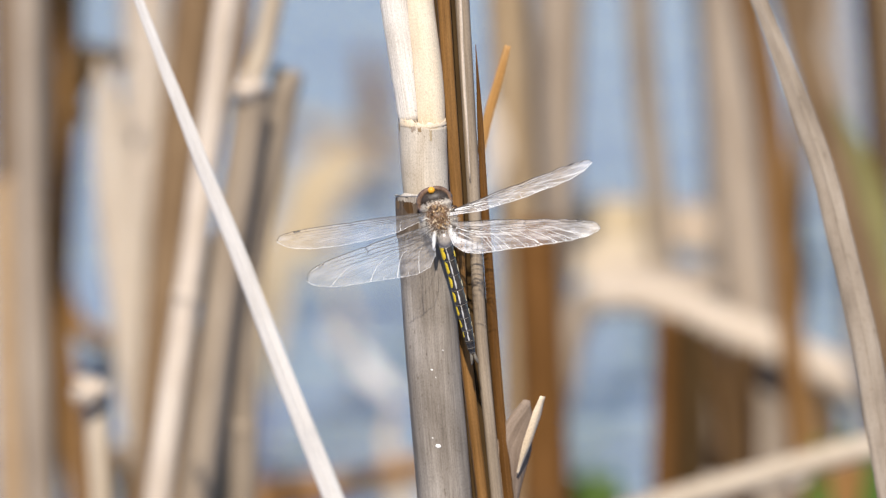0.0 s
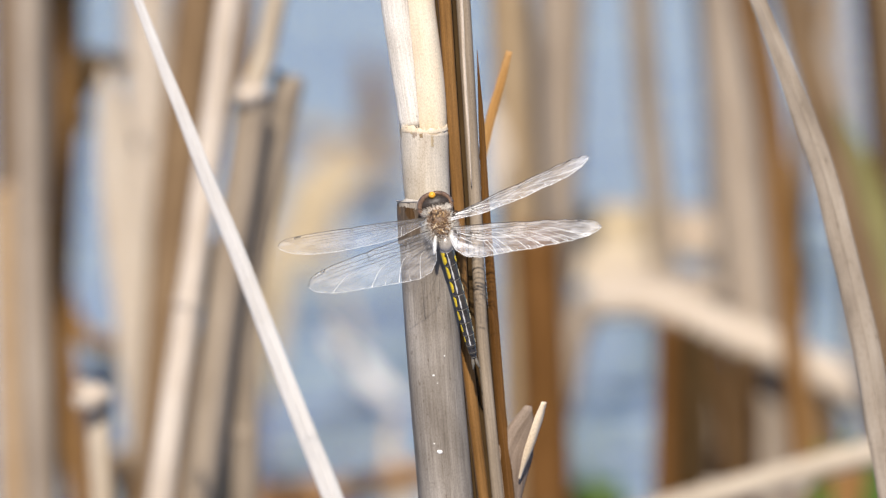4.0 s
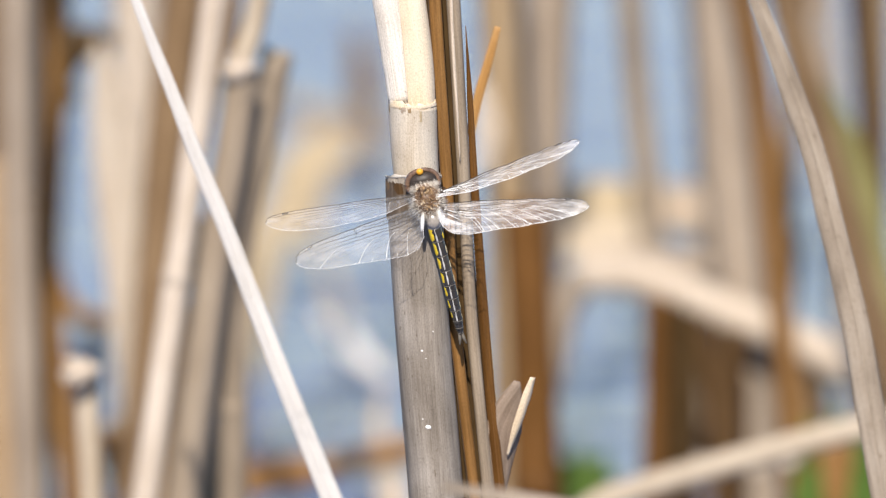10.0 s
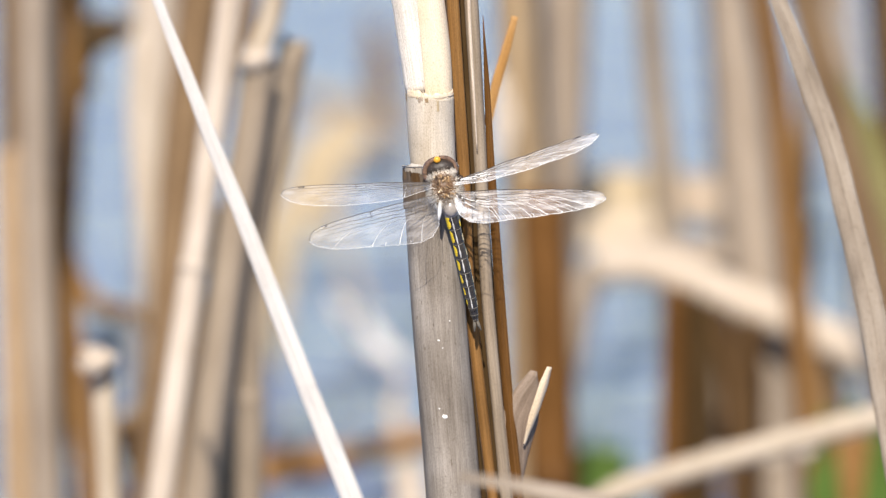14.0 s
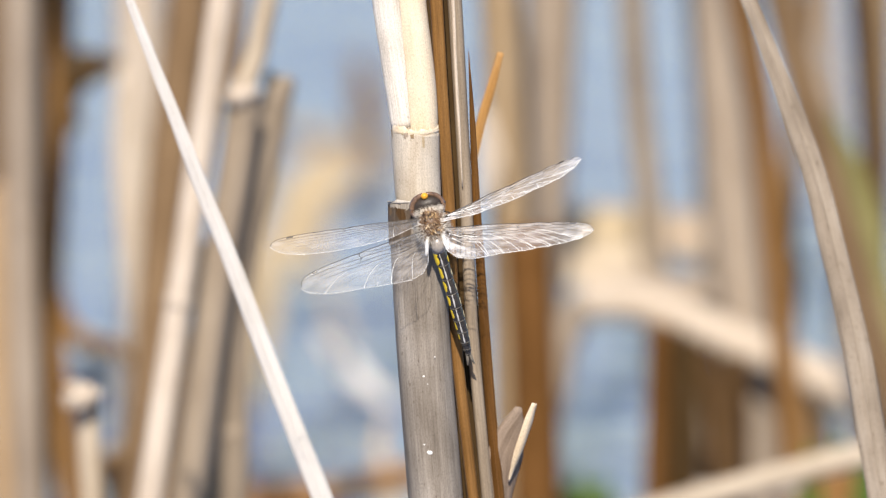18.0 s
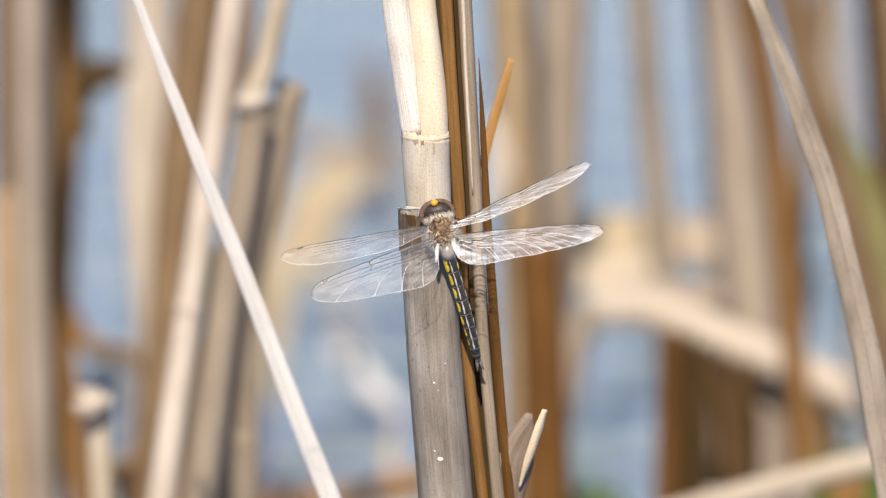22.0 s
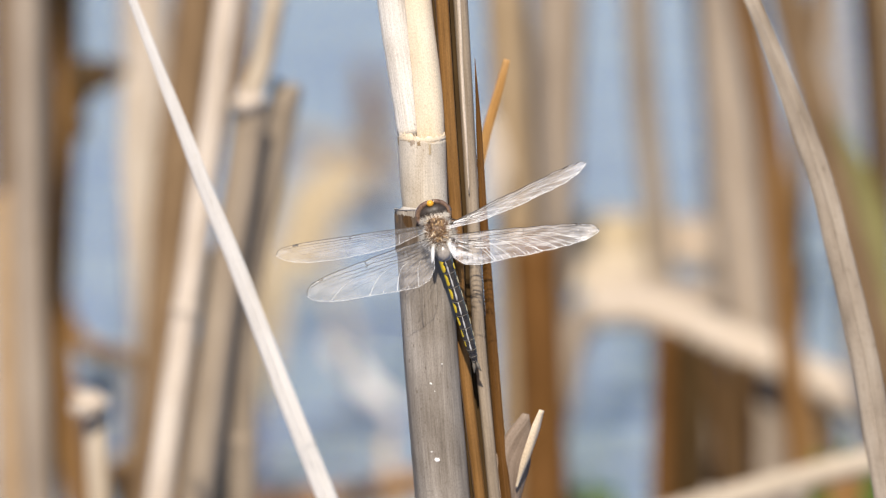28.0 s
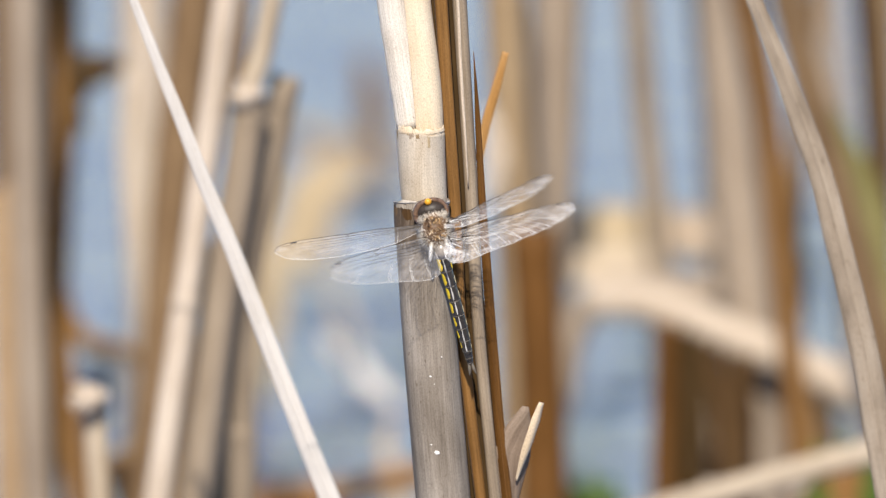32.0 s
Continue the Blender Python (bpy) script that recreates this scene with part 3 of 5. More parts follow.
part("inner_strip", ribbon([(0.0129, 0.0040, 0.1265), (0.0142, 0.0025, 0.1309), (0.0158, 0.0020, 0.1357), (0.0176, 0.0020, 0.1413)], [(0, 0.00041), (0.4, 0.00175), (0.8, 0.00195), (1, 0.00113)], 24, FO, 0.2, 0.0004, (0.5, -1, 0.3), 0.3, 5.0), CREAM, flap, "cream inner face")

# long blades near the focus
leaf([to_water((-0.0217, 0.0420, 0.1167), (-0.0184, 0.0420, 0.1083)), (-0.0184, 0.0420, 0.1083), (-0.0217, 0.0420, 0.1167), (-0.0281, 0.0420, 0.1331), (-0.0337, 0.0420, 0.1481), (-0.0395, 0.0420, 0.1638), (-0.0447, 0.0420, 0.1768), (-0.0494, 0.0420, 0.1895), (-0.0542, 0.0420, 0.2020), (-0.0574, 0.0420, 0.2105), (-0.0601, 0.0420, 0.2175)], [(0, 0.00510), (0.25, 0.00467), (0.5, 0.00393), (0.8, 0.00287), (1, 0.00138)], ASH, "long straight bleached reed leaf leaning over", fold=0.15, seed=261, n=60)
leaf([(0.0536, -0.0450, 0.2245), (0.0552, -0.0450, 0.2209), (0.0603, -0.0450, 0.2083), (0.0641, -0.0450, 0.1983), (0.0675, -0.0450, 0.1882), (0.0698, -0.0450, 0.1788), (0.0725, -0.0450, 0.1681), (0.0751, -0.0450, 0.1564), (0.0772, -0.0450, 0.1441), (0.0794, -0.0450, 0.1317), to_water((0.0772, -0.0450, 0.1441), (0.0794, -0.0450, 0.1317))],
     [(0, 0.00247), (0.12, 0.0042), (0.4, 0.0052), (0.7, 0.0059), (1, 0.0056)], MOTTLE, "arched weathered tan reed leaf", fold=0.15, seed=15.0, n=60)
leaf([to_water((0.0396, -0.1400, 0.1360), (0.0521, -0.1400, 0.1281)), (0.0521, -0.1400, 0.1281), (0.0396, -0.1400, 0.1360), (0.0261, -0.1400, 0.1409), (0.0137, -0.1400, 0.1438), (0.0007, -0.1400, 0.1460)], [(0, 0.00308), (0.75, 0.00452), (0.92, 0.00411), (1, 0.00144)], MOTTLE,
     "pale dry leaf lying low before the reeds", fold=0.3, seed=17.0, facing=(0, -1, 0.8))

# ---------- reeds behind ----------
def frayed(at, r, material, label, seed):
    """A frayed pale knot: a lumpy core with short splinters."""
    ob = thing("broken_knot", at, label, "reed")
    part("core", ball((r, r * 0.8, r * 0.68), (0, 0, 0), (0, -12, 0), 18, 0.5), material, ob)
    rr = random.Random(seed)
    for _ in range(9):
        d = Vector((rr.uniform(-1, 1), rr.uniform(-1, 0.4), rr.uniform(-0.3, 1))).normalized()
        part("splinter", sweep([d * r * 0.6, d * r * rr.uniform(1.1, 1.35)], [(0, r * 0.22), (1, r * 0.06)], 3, 6, (0, 0, 0), 0.1), material, ob)
    return ob


def bent(ctrl, r, material, label, seed, r2=None, nodes=(0.35, 0.7)):
    ob = thing("bent_reed", ctrl[0], label, "reed")
    rad = [(0, r), (1, r2 or r)]
    part("stalk", sweep(ctrl, rad, 44, 14, ctrl[0], 0.06, True, 0.003, 0, seed), material, ob)
    line = spline(ctrl, 60)
    for s in nodes:
        k = int(s * 58)
        d = (line[k + 1] - line[k]).normalized()
        p, rr = line[k], value(rad, s)
        part("node", sweep([p - d * rr * 0.5, p, p + d * rr * 0.5], [(0, rr), (0.5, rr * 1.07), (1, rr)], 6, 14, ctrl[0], 0.05, True, 0, 0, seed), material, ob)
    return ob


# the stand beside the leaning white leaf
stalk([(-0.0891, 0.3300, 0.1741), (-0.0887, 0.3300, 0.1196), (-0.0871, 0.3300, 0.0670)], 0.00315, FAWN, "pale grey-tan reed stalk in the pond", top=0.25, taper=1.0, nodes=(0.3,), seed=201, sheath=GREY)
stalk([(-0.0979, 0.4400, 0.1602), (-0.0977, 0.4400, 0.1031), (-0.0976, 0.4400, 0.0480)], 0.00380, UMBER, "thick umber reed stalk in the pond", top=0.25, taper=1.0, nodes=(0.45,), seed=202)
stalk([(-0.0963, 0.3700, 0.1266), (-0.0957, 0.3700, 0.0951), (-0.0947, 0.3700, 0.0600)], 0.00271, TAN, "broken tan reed stalk in the pond", top=0.0, taper=1.0, nodes=(0.45,), seed=203)
stalk([(-0.0849, 0.3600, 0.1703), (-0.0835, 0.3600, 0.1569), (-0.0826, 0.3600, 0.1477), (-0.0841, 0.3600, 0.1336), (-0.0847, 0.3600, 0.1151), (-0.0829, 0.3600, 0.0942), (-0.0806, 0.3600, 0.0719)], 0.00245, RUST, "crooked rust-brown reed stalk in the pond", top=0.25, taper=1.0, nodes=(0.3, 0.7), seed=204)
stalk([(-0.0836, 0.4000, 0.1665), (-0.0837, 0.4000, 0.1479), (-0.0846, 0.4000, 0.1279)], 0.00287, BROWN, "dark rotten reed stalk thickening to its top", top=0.2, taper=1.8, nodes=(0.55,), seed=205)
# dark limp leaves that loop over the water behind
leaf([(-0.0786, 0.3700, 0.1408), (-0.0820, 0.3700, 0.1469), (-0.0800, 0.3700, 0.1528), (-0.0749, 0.3700, 0.1546), (-0.0685, 0.3700, 0.1553)], [(0, 0.00443), (0.4, 0.01034), (0.7, 0.00812), (1, 0.00271)], PEAT, "dark brown curled leaf hooked over the water", fold=0.2, seed=206, n=36)
leaf([(-0.0851, 0.3700, 0.1136), (-0.0834, 0.3700, 0.1050), (-0.0805, 0.3700, 0.0975), (-0.0754, 0.3700, 0.0943), (-0.0678, 0.3700, 0.0933)], [(0, 0.00246), (0.3, 0.00492), (0.6, 0.00468), (1, 0.00222)], RUST, "limp umber reed leaf sagging over the water", fold=0.2, seed=207, n=36)
leaf([(-0.0794, 0.3500, 0.0982), (-0.0721, 0.3500, 0.0975), (-0.0642, 0.3500, 0.0921), (-0.0634, 0.3500, 0.0822), (-0.0671, 0.3500, 0.0748), (-0.0722, 0.3500, 0.0721)], [(0, 0.00171), (0.4, 0.00415), (0.75, 0.00537), (1, 0.00195)], UMBER, "dark brown leaf curled round above the water", fold=0.2, seed=208, n=36)
stalk([(-0.0718, 0.4000, 0.0637), (-0.0698, 0.4000, 0.0564)], 0.00349, BROWN, "dark rotten reed stump low in the water", top=0.0, taper=1.0, nodes=(0.55,), seed=209)
stalk([(-0.0781, 0.4600, 0.0757), (-0.0808, 0.4600, 0.0445)], 0.00255, DUN, "dun reed stump behind a cut stub", top=0.0, taper=1.0, nodes=(0.45,), seed=210)
stalk([(-0.0691, 0.4400, 0.0789), (-0.0698, 0.4400, 0.0479)], 0.00291, DUN, "grey-tan reed stump in the stand", top=0.0, taper=1.0, nodes=(0.45,), seed=211)
stalk([(-0.0656, 0.4000, 0.1653), (-0.0653, 0.4000, 0.1279), (-0.0637, 0.4000, 0.0903), (-0.0631, 0.4000, 0.0548)], 0.00548, PALE, "broad faded reed stalk behind others", top=0.25, taper=1.0, nodes=(0.6,), seed=212)
stalk([(-0.0526, 0.3300, 0.1741), (-0.0548, 0.3300, 0.1560), (-0.0571, 0.3300, 0.1378), (-0.0584, 0.3300, 0.1220)], 0.00484, UMBER, "dark leaning reed stalk behind a cream one", top=0.25, taper=1.0, nodes=(0.5,), seed=213)
stalk([(-0.0566, 0.3600, 0.1483), (-0.0589, 0.3600, 0.1299), (-0.0601, 0.3600, 0.1163)], 0.00159, PEAT, "slim dark stalk between pale ones", top=0.1, taper=1.0, nodes=(0.55,), seed=214)
stalk([(-0.0421, 0.3000, 0.1791), (-0.0426, 0.3000, 0.1707), (-0.0431, 0.3000, 0.1624)], 0.00179, UMBER, "short dark stalk behind a frayed knot", top=0.2, taper=1.0, nodes=(0.55,), seed=215)
stalk([(-0.0433, 0.1850, 0.1924), (-0.0456, 0.1850, 0.1754), (-0.0505, 0.1850, 0.1413), (-0.0546, 0.1850, 0.1140), (-0.0578, 0.1850, 0.0920)], 0.00273, PALE, "leaning cream reed stalk with a joint", top=0.1, taper=1.0, nodes=(0.46,), seed=216)
stalk([(-0.0319, 0.2000, 0.1734), (-0.0351, 0.2000, 0.1563), (-0.0383, 0.2000, 0.1425), (-0.0404, 0.2000, 0.1265), (-0.0410, 0.2000, 0.0894)], 0.00297, DUN, "leaning brown reed stalk under a frayed knot", top=0.0, taper=1.0, nodes=(0.6,), seed=217)
stalk([(-0.0387, 0.1880, 0.1716), (-0.0406, 0.1880, 0.1580), (-0.0433, 0.1880, 0.1420), (-0.0452, 0.1880, 0.1283)], 0.00330, DUN, "snapped dun reed stalk under a frayed knot", top=0.0, taper=1.0, nodes=(0.2,), seed=218)
stalk([(-0.0461, 0.2150, 0.1380), (-0.0471, 0.2150, 0.1241), (-0.0494, 0.2150, 0.1056)], 0.00299, OCHRE, "ochre reed stalk in the thick of the stand", top=0.0, taper=1.0, nodes=(0.55,), seed=219)
stalk([(-0.0502, 0.2500, 0.1140), (-0.0518, 0.2500, 0.1069), (-0.0528, 0.2500, 0.0975)], 0.00199, UMBER, "dark rotten reed sliver", top=0.0, taper=1.0, nodes=(0.55,), seed=220)
stalk([(-0.0419, 0.2050, 0.1228), (-0.0444, 0.2050, 0.1096), (-0.0500, 0.2050, 0.0885)], 0.00264, PALE, "short leaning reed stub", top=0.0, taper=1.0, nodes=(0.55,), seed=221)
stalk([(-0.0447, 0.2350, 0.1292), (-0.0441, 0.2350, 0.1117), (-0.0442, 0.2350, 0.0833)], 0.00430, OCHRE, "tan reed stump in the stand", top=0.0, taper=1.0, nodes=(0.45,), seed=222)
stalk([(-0.0559, 0.3200, 0.0884), (-0.0581, 0.3200, 0.0687)], 0.00265, TAN, "tan reed stub low in the stand", top=0.0, taper=1.0, nodes=(0.45,), seed=223)
stalk([(-0.0704, 0.1950, 0.1094), (-0.0701, 0.1950, 0.0997), (-0.0697, 0.1950, 0.0903)], 0.00240, SHEATH, "cut reed stub with a frayed pale head", top=0.0, taper=1.0, nodes=(0.55,), seed=224)
# heads of broken stalks
frayed((-0.0714, 0.1900, 0.1116), 0.00376, PALE, "frayed pale head of a cut reed stub", 1)
frayed((-0.0395, 0.1850, 0.1734), 0.00329, PALE, "frayed pale knot on a snapped reed stalk", 2)
frayed((-0.0324, 0.2000, 0.1723), 0.00229, DUN, "frayed brown end of a snapped reed stalk", 6)
bent([(-0.0387, 0.1900, 0.1748), (-0.0369, 0.1900, 0.1793), (-0.0353, 0.1900, 0.1861), (-0.0342, 0.1900, 0.1918), (-0.0333, 0.1900, 0.1986)], 0.00228, SHEATH, "pale broken reed top still hanging on its knot", 225, nodes=(0.8,))
# what lies over the open water
leaf([to_water((-0.0414, 0.6200, 0.0720), (-0.0431, 0.6200, 0.0631)), (-0.0431, 0.6200, 0.0631), (-0.0414, 0.6200, 0.0720), (-0.0357, 0.6200, 0.0830), (-0.0276, 0.6200, 0.0918), (-0.0195, 0.6200, 0.0966)], [(0, 0.00272), (0.35, 0.00870), (0.7, 0.01006), (1, 0.00462)], STRAW, "yellowed limp reed leaf over the water", fold=0.2, seed=226, n=36, facing=(-0.1, -1, 0.6))
leaf([(-0.0112, 0.5800, 0.0926), (-0.0178, 0.5800, 0.0953), (-0.0245, 0.5800, 0.0940)], [(0, 0.00268), (0.5, 0.00589), (1, 0.00214)], SHEATH, "limp tan reed leaf over the water", fold=0.2, seed=227, n=36, facing=(0, -1, 0.6))
leaf([(-0.0426, 0.7200, 0.0935), (-0.0314, 0.7200, 0.0909), (-0.0202, 0.7200, 0.0869), (-0.0090, 0.7200, 0.0830)], [(0, 0.00367), (0.5, 0.00649), (1, 0.00564)], DUN, "dun leaf lying across over the water", fold=0.2, seed=228, n=36, facing=(0, -1, 0.5))
leaf([to_water((-0.0175, 0.6600, 0.1062), (-0.0167, 0.6600, 0.0992)), (-0.0167, 0.6600, 0.0992), (-0.0175, 0.6600, 0.1062), (-0.0186, 0.6600, 0.1145), (-0.0197, 0.6600, 0.1197)], [(0, 0.00069), (0.7, 0.00110), (0.86, 0.00773), (1, 0.00276)], UMBER, "grey-brown leaf tip over the water", fold=0.2, seed=229, n=36)
leaf([(-0.0110, 0.5200, 0.0561), (-0.0175, 0.5200, 0.0619), (-0.0240, 0.5200, 0.0687), (-0.0292, 0.5200, 0.0740)], [(0, 0.00314), (0.5, 0.00549), (1, 0.00262)], ASH, "limp grey-tan leaf slanting over the water", fold=0.2, seed=230, n=36, facing=(0, -1, 0.5))
leaf([to_water((-0.0113, 0.4200, 0.0567), (-0.0105, 0.4200, 0.0509)), (-0.0105, 0.4200, 0.0509), (-0.0113, 0.4200, 0.0567), (-0.0135, 0.4200, 0.0631), (-0.0118, 0.4200, 0.0694)], [(0, 0.00503), (0.5, 0.00754), (1, 0.00176)], PALE, "pale limp leaf beside the broken reed", fold=0.2, seed=231, n=36)
bent([(-0.0419, 0.4200, 0.0511), (-0.0331, 0.4200, 0.0524), (-0.0218, 0.4200, 0.0532), (-0.0105, 0.4200, 0.0559), to_water((-0.0218, 0.4200, 0.0532), (-0.0105, 0.4200, 0.0559))], 0.00276, RUST, "rusty stalk fallen into the water", 232, nodes=(0.5,))
leaf([to_water((-0.0329, 0.7000, 0.0698), (-0.0292, 0.7000, 0.0599)), (-0.0292, 0.7000, 0.0599), (-0.0329, 0.7000, 0.0698), (-0.0323, 0.7000, 0.0810), (-0.0256, 0.7000, 0.0895)], [(0, 0.00112), (0.62, 0.00280), (0.8, 0.01681), (1, 0.00560)], STRAW, "broad faded leaf over the water", fold=0.2, seed=233, n=36, facing=(0, -1, 0.5))
# the crowd behind the broken reed
stalk([(0.0130, 0.3400, 0.1728), (0.0147, 0.3400, 0.1364), (0.0157, 0.3400, 0.0998), (0.0162, 0.3400, 0.0652)], 0.00425, OCHRE, "broad faded reed stalk behind the broken reed", top=0.25, taper=1.0, nodes=(0.45,), seed=234, sheath=TAN)
stalk([(0.0190, 0.3300, 0.1220), (0.0202, 0.3300, 0.0940), (0.0210, 0.3300, 0.0669)], 0.00508, SIENNA, "rust-brown reed stump in the water", top=0.0, taper=1.0, nodes=(0.5,), seed=235)
leaf([(0.0106, 0.3300, 0.1305), (0.0111, 0.3300, 0.1378), (0.0108, 0.3300, 0.1451), (0.0098, 0.3300, 0.1511)], [(0, 0.00242), (0.5, 0.00532), (1, 0.00218)], FADED, "bleached leaf hanging behind the broken reed", fold=0.2, seed=236, n=36)
stalk([(0.0247, 0.4200, 0.1627), (0.0237, 0.4200, 0.1401), (0.0222, 0.4200, 0.1149), (0.0207, 0.4200, 0.0922)], 0.00628, FAWN, "grey-tan reed stalk standing behind a rusty stump", top=0.25, taper=1.0, nodes=(0.6,), seed=237)
stalk([(0.0426, 0.4200, 0.1627), (0.0441, 0.4200, 0.1401), (0.0464, 0.4200, 0.1187), (0.0480, 0.4200, 0.1010)], 0.00302, DUN, "leaning dun reed stalk between water gaps", top=0.25, taper=1.0, nodes=(0.4,), seed=238)
stalk([(0.0608, 0.3830, 0.1674), (0.0639, 0.3830, 0.1240), (0.0682, 0.3830, 0.0805), (0.0698, 0.3830, 0.0577)], 0.00582, FAWN, "thick tan reed stalk beside a bent one", top=0.25, taper=1.0, nodes=(0.5,), seed=239, sheath=SHEATH)
stalk([(0.0577, 0.4600, 0.1576), (0.0601, 0.4600, 0.1257), (0.0607, 0.4600, 0.0988)], 0.00255, DUN, "slim dun stalk beside a thick tan one", top=0.25, taper=1.0, nodes=(0.55,), seed=240)
stalk([(0.0653, 0.3600, 0.1703), (0.0683, 0.3600, 0.1544), (0.0705, 0.3600, 0.1372), (0.0723, 0.3600, 0.1175), (0.0743, 0.3600, 0.0966)], 0.00282, RUST, "rust-brown reed stalk by the bent one", top=0.25, taper=1.0, nodes=(0.4,), seed=241)
stalk([(0.0724, 0.3300, 0.1747), (0.0772, 0.3300, 0.1559), (0.0831, 0.3300, 0.1366), (0.0885, 0.3300, 0.1171)], 0.00339, UMBER, "leaning dark reed stalk beside an arched leaf", top=0.25, taper=1.0, nodes=(0.5,), seed=242)
stalk([(0.0812, 0.4200, 0.1627), (0.0793, 0.4200, 0.1426), (0.0781, 0.4200, 0.1250)], 0.00214, UMBER, "slim umber stalk beside an arched leaf", top=0.25, taper=1.0, nodes=(0.55,), seed=243)
stalk([(0.0893, 0.5600, 0.1450), (0.0910, 0.5600, 0.1264), (0.0932, 0.5600, 0.1051)], 0.00332, FAWN, "grey-tan reed stalk far behind an arched leaf", top=0.25, taper=1.0, nodes=(0.55,), seed=244)
stalk([(0.0918, 0.3800, 0.1677), (0.0934, 0.3800, 0.1467), (0.0947, 0.3800, 0.1269), (0.0963, 0.3800, 0.0582)], 0.00272, BROWN, "dark slim reed stalk at the edge of the stand", top=0.25, taper=1.0, nodes=(0.3,), seed=245)
stalk([(0.0968, 0.4200, 0.1627), (0.0969, 0.4200, 0.1124), (0.0962, 0.4200, 0.0513)], 0.00327, OCHRE, "ochre reed stalk at the edge of the stand", top=0.25, taper=1.0, nodes=(0.45,), seed=246, sheath=SHEATH)
leaf([to_water((0.0915, 0.3600, 0.1249), (0.0940, 0.3600, 0.1126)), (0.0940, 0.3600, 0.1126), (0.0915, 0.3600, 0.1249), (0.0868, 0.3600, 0.1384), (0.0824, 0.3600, 0.1470), (0.0802, 0.3600, 0.1519)], [(0, 0.00441), (0.5, 0.00735), (0.85, 0.00588), (1, 0.00074)], OLIVE, "olive-green reed leaf turning yellow", fold=0.35, seed=247, n=36)
stalk([(0.0788, 0.4400, 0.1005), (0.0779, 0.4400, 0.0891), (0.0774, 0.4400, 0.0839)], 0.00253, BROWN, "dark stub behind the bent stalk", top=0.0, taper=1.0, nodes=(0.55,), seed=248)
stalk([(0.0473, 0.3500, 0.1001), (0.0464, 0.3500, 0.0634)], 0.00256, SIENNA, "rust-brown reed stump in the water", top=0.0, taper=1.0, nodes=(0.45,), seed=249)
stalk([(0.0501, 0.3550, 0.0979), (0.0497, 0.3550, 0.0626)], 0.00281, PEAT, "dark brown rotten reed stump", top=0.0, taper=1.0, nodes=(0.45,), seed=250)
stalk([(0.0550, 0.4700, 0.0792), (0.0550, 0.4700, 0.0427)], 0.00769, SIENNA, "broad rotten reed stump in the back row", top=0.0, taper=1.0, nodes=(0.45,), seed=251)
stalk([(0.0536, 0.3500, 0.0969), (0.0533, 0.3500, 0.0634)], 0.00269, PEAT, "short umber reed stump in the water", top=0.0, taper=1.0, nodes=(0.45,), seed=252)
stalk([(0.0570, 0.3500, 0.0955), (0.0593, 0.3500, 0.0834), (0.0610, 0.3500, 0.0634)], 0.00244, BROWN, "dark leaning reed stump under the bent stalk", top=0.0, taper=1.0, nodes=(0.45,), seed=253)
stalk([(0.0639, 0.3600, 0.0911), (0.0635, 0.3600, 0.0617)], 0.00306, BROWN, "dark brown reed stump behind a tan stalk", top=0.0, taper=1.0, nodes=(0.45,), seed=254)
stalk([(0.0770, 0.4500, 0.0760), (0.0779, 0.4500, 0.0462)], 0.00356, RUST, "umber reed stump under the bent stalk", top=0.0, taper=1.0, nodes=(0.45,), seed=255)
stalk([(0.0828, 0.4200, 0.0757), (0.0837, 0.4200, 0.0513)], 0.00377, UMBER, "broad reed stump under the bent stalk", top=0.0, taper=1.0, nodes=(0.45,), seed=256)
leaf([(0.0644, 0.4200, 0.1134), (0.0557, 0.4200, 0.1109), (0.0469, 0.4200, 0.1114)], [(0, 0.00628), (0.5, 0.01206), (1, 0.00628)], PEACH, "peach-coloured leaf scrap between the stalks", fold=0.2, seed=257, n=36, facing=(0, -1, 0.6))
leaf([(0.0568, 0.4700, 0.1053), (0.0441, 0.4700, 0.1048), (0.0314, 0.4700, 0.1040), (0.0148, 0.4700, 0.1014)], [(0, 0.00769), (0.5, 0.01334), (1, 0.01026)], STRAW, "limp straw-coloured leaf behind a bent stalk", fold=0.2, seed=258, n=36, facing=(0, -1, 0.6))
leaf([(0.0497, 0.4300, 0.1031), (0.0371, 0.4300, 0.1023), (0.0252, 0.4300, 0.1013)], [(0, 0.00631), (0.5, 0.01009), (1, 0.00505)], SHEATH, "limp pale leaf behind a bent stalk", fold=0.2, seed=259, n=36, facing=(0, -1, 0.6))
# bent and fallen stalks
bent([to_water((0.0877, 0.3700, 0.0838), (0.0961, 0.3700, 0.0789)), (0.0961, 0.3700, 0.0789), (0.0877, 0.3700, 0.0838), (0.0754, 0.3700, 0.0900), (0.0632, 0.3700, 0.0952), (0.0509, 0.3700, 0.1005), (0.0399, 0.3700, 0.1039), (0.0301, 0.3700, 0.1032)], 0.00455, PALE, "bent pale reed stalk lying across the stand", 260, nodes=(0.35, 0.7))
bent([(0.0775, 0.4000, 0.1066), (0.0676, 0.4000, 0.1028), (0.0565, 0.4000, 0.1008), (0.0429, 0.4000, 0.1013), (0.0330, 0.4000, 0.0991), (0.0278, 0.4000, 0.0915), (0.0258, 0.4000, 0.0827), to_water((0.0278, 0.4000, 0.0915), (0.0258, 0.4000, 0.0827))], 0.00361, FAWN, "pale snapped reed stalk leaning across", 261, nodes=(0.35, 0.7))
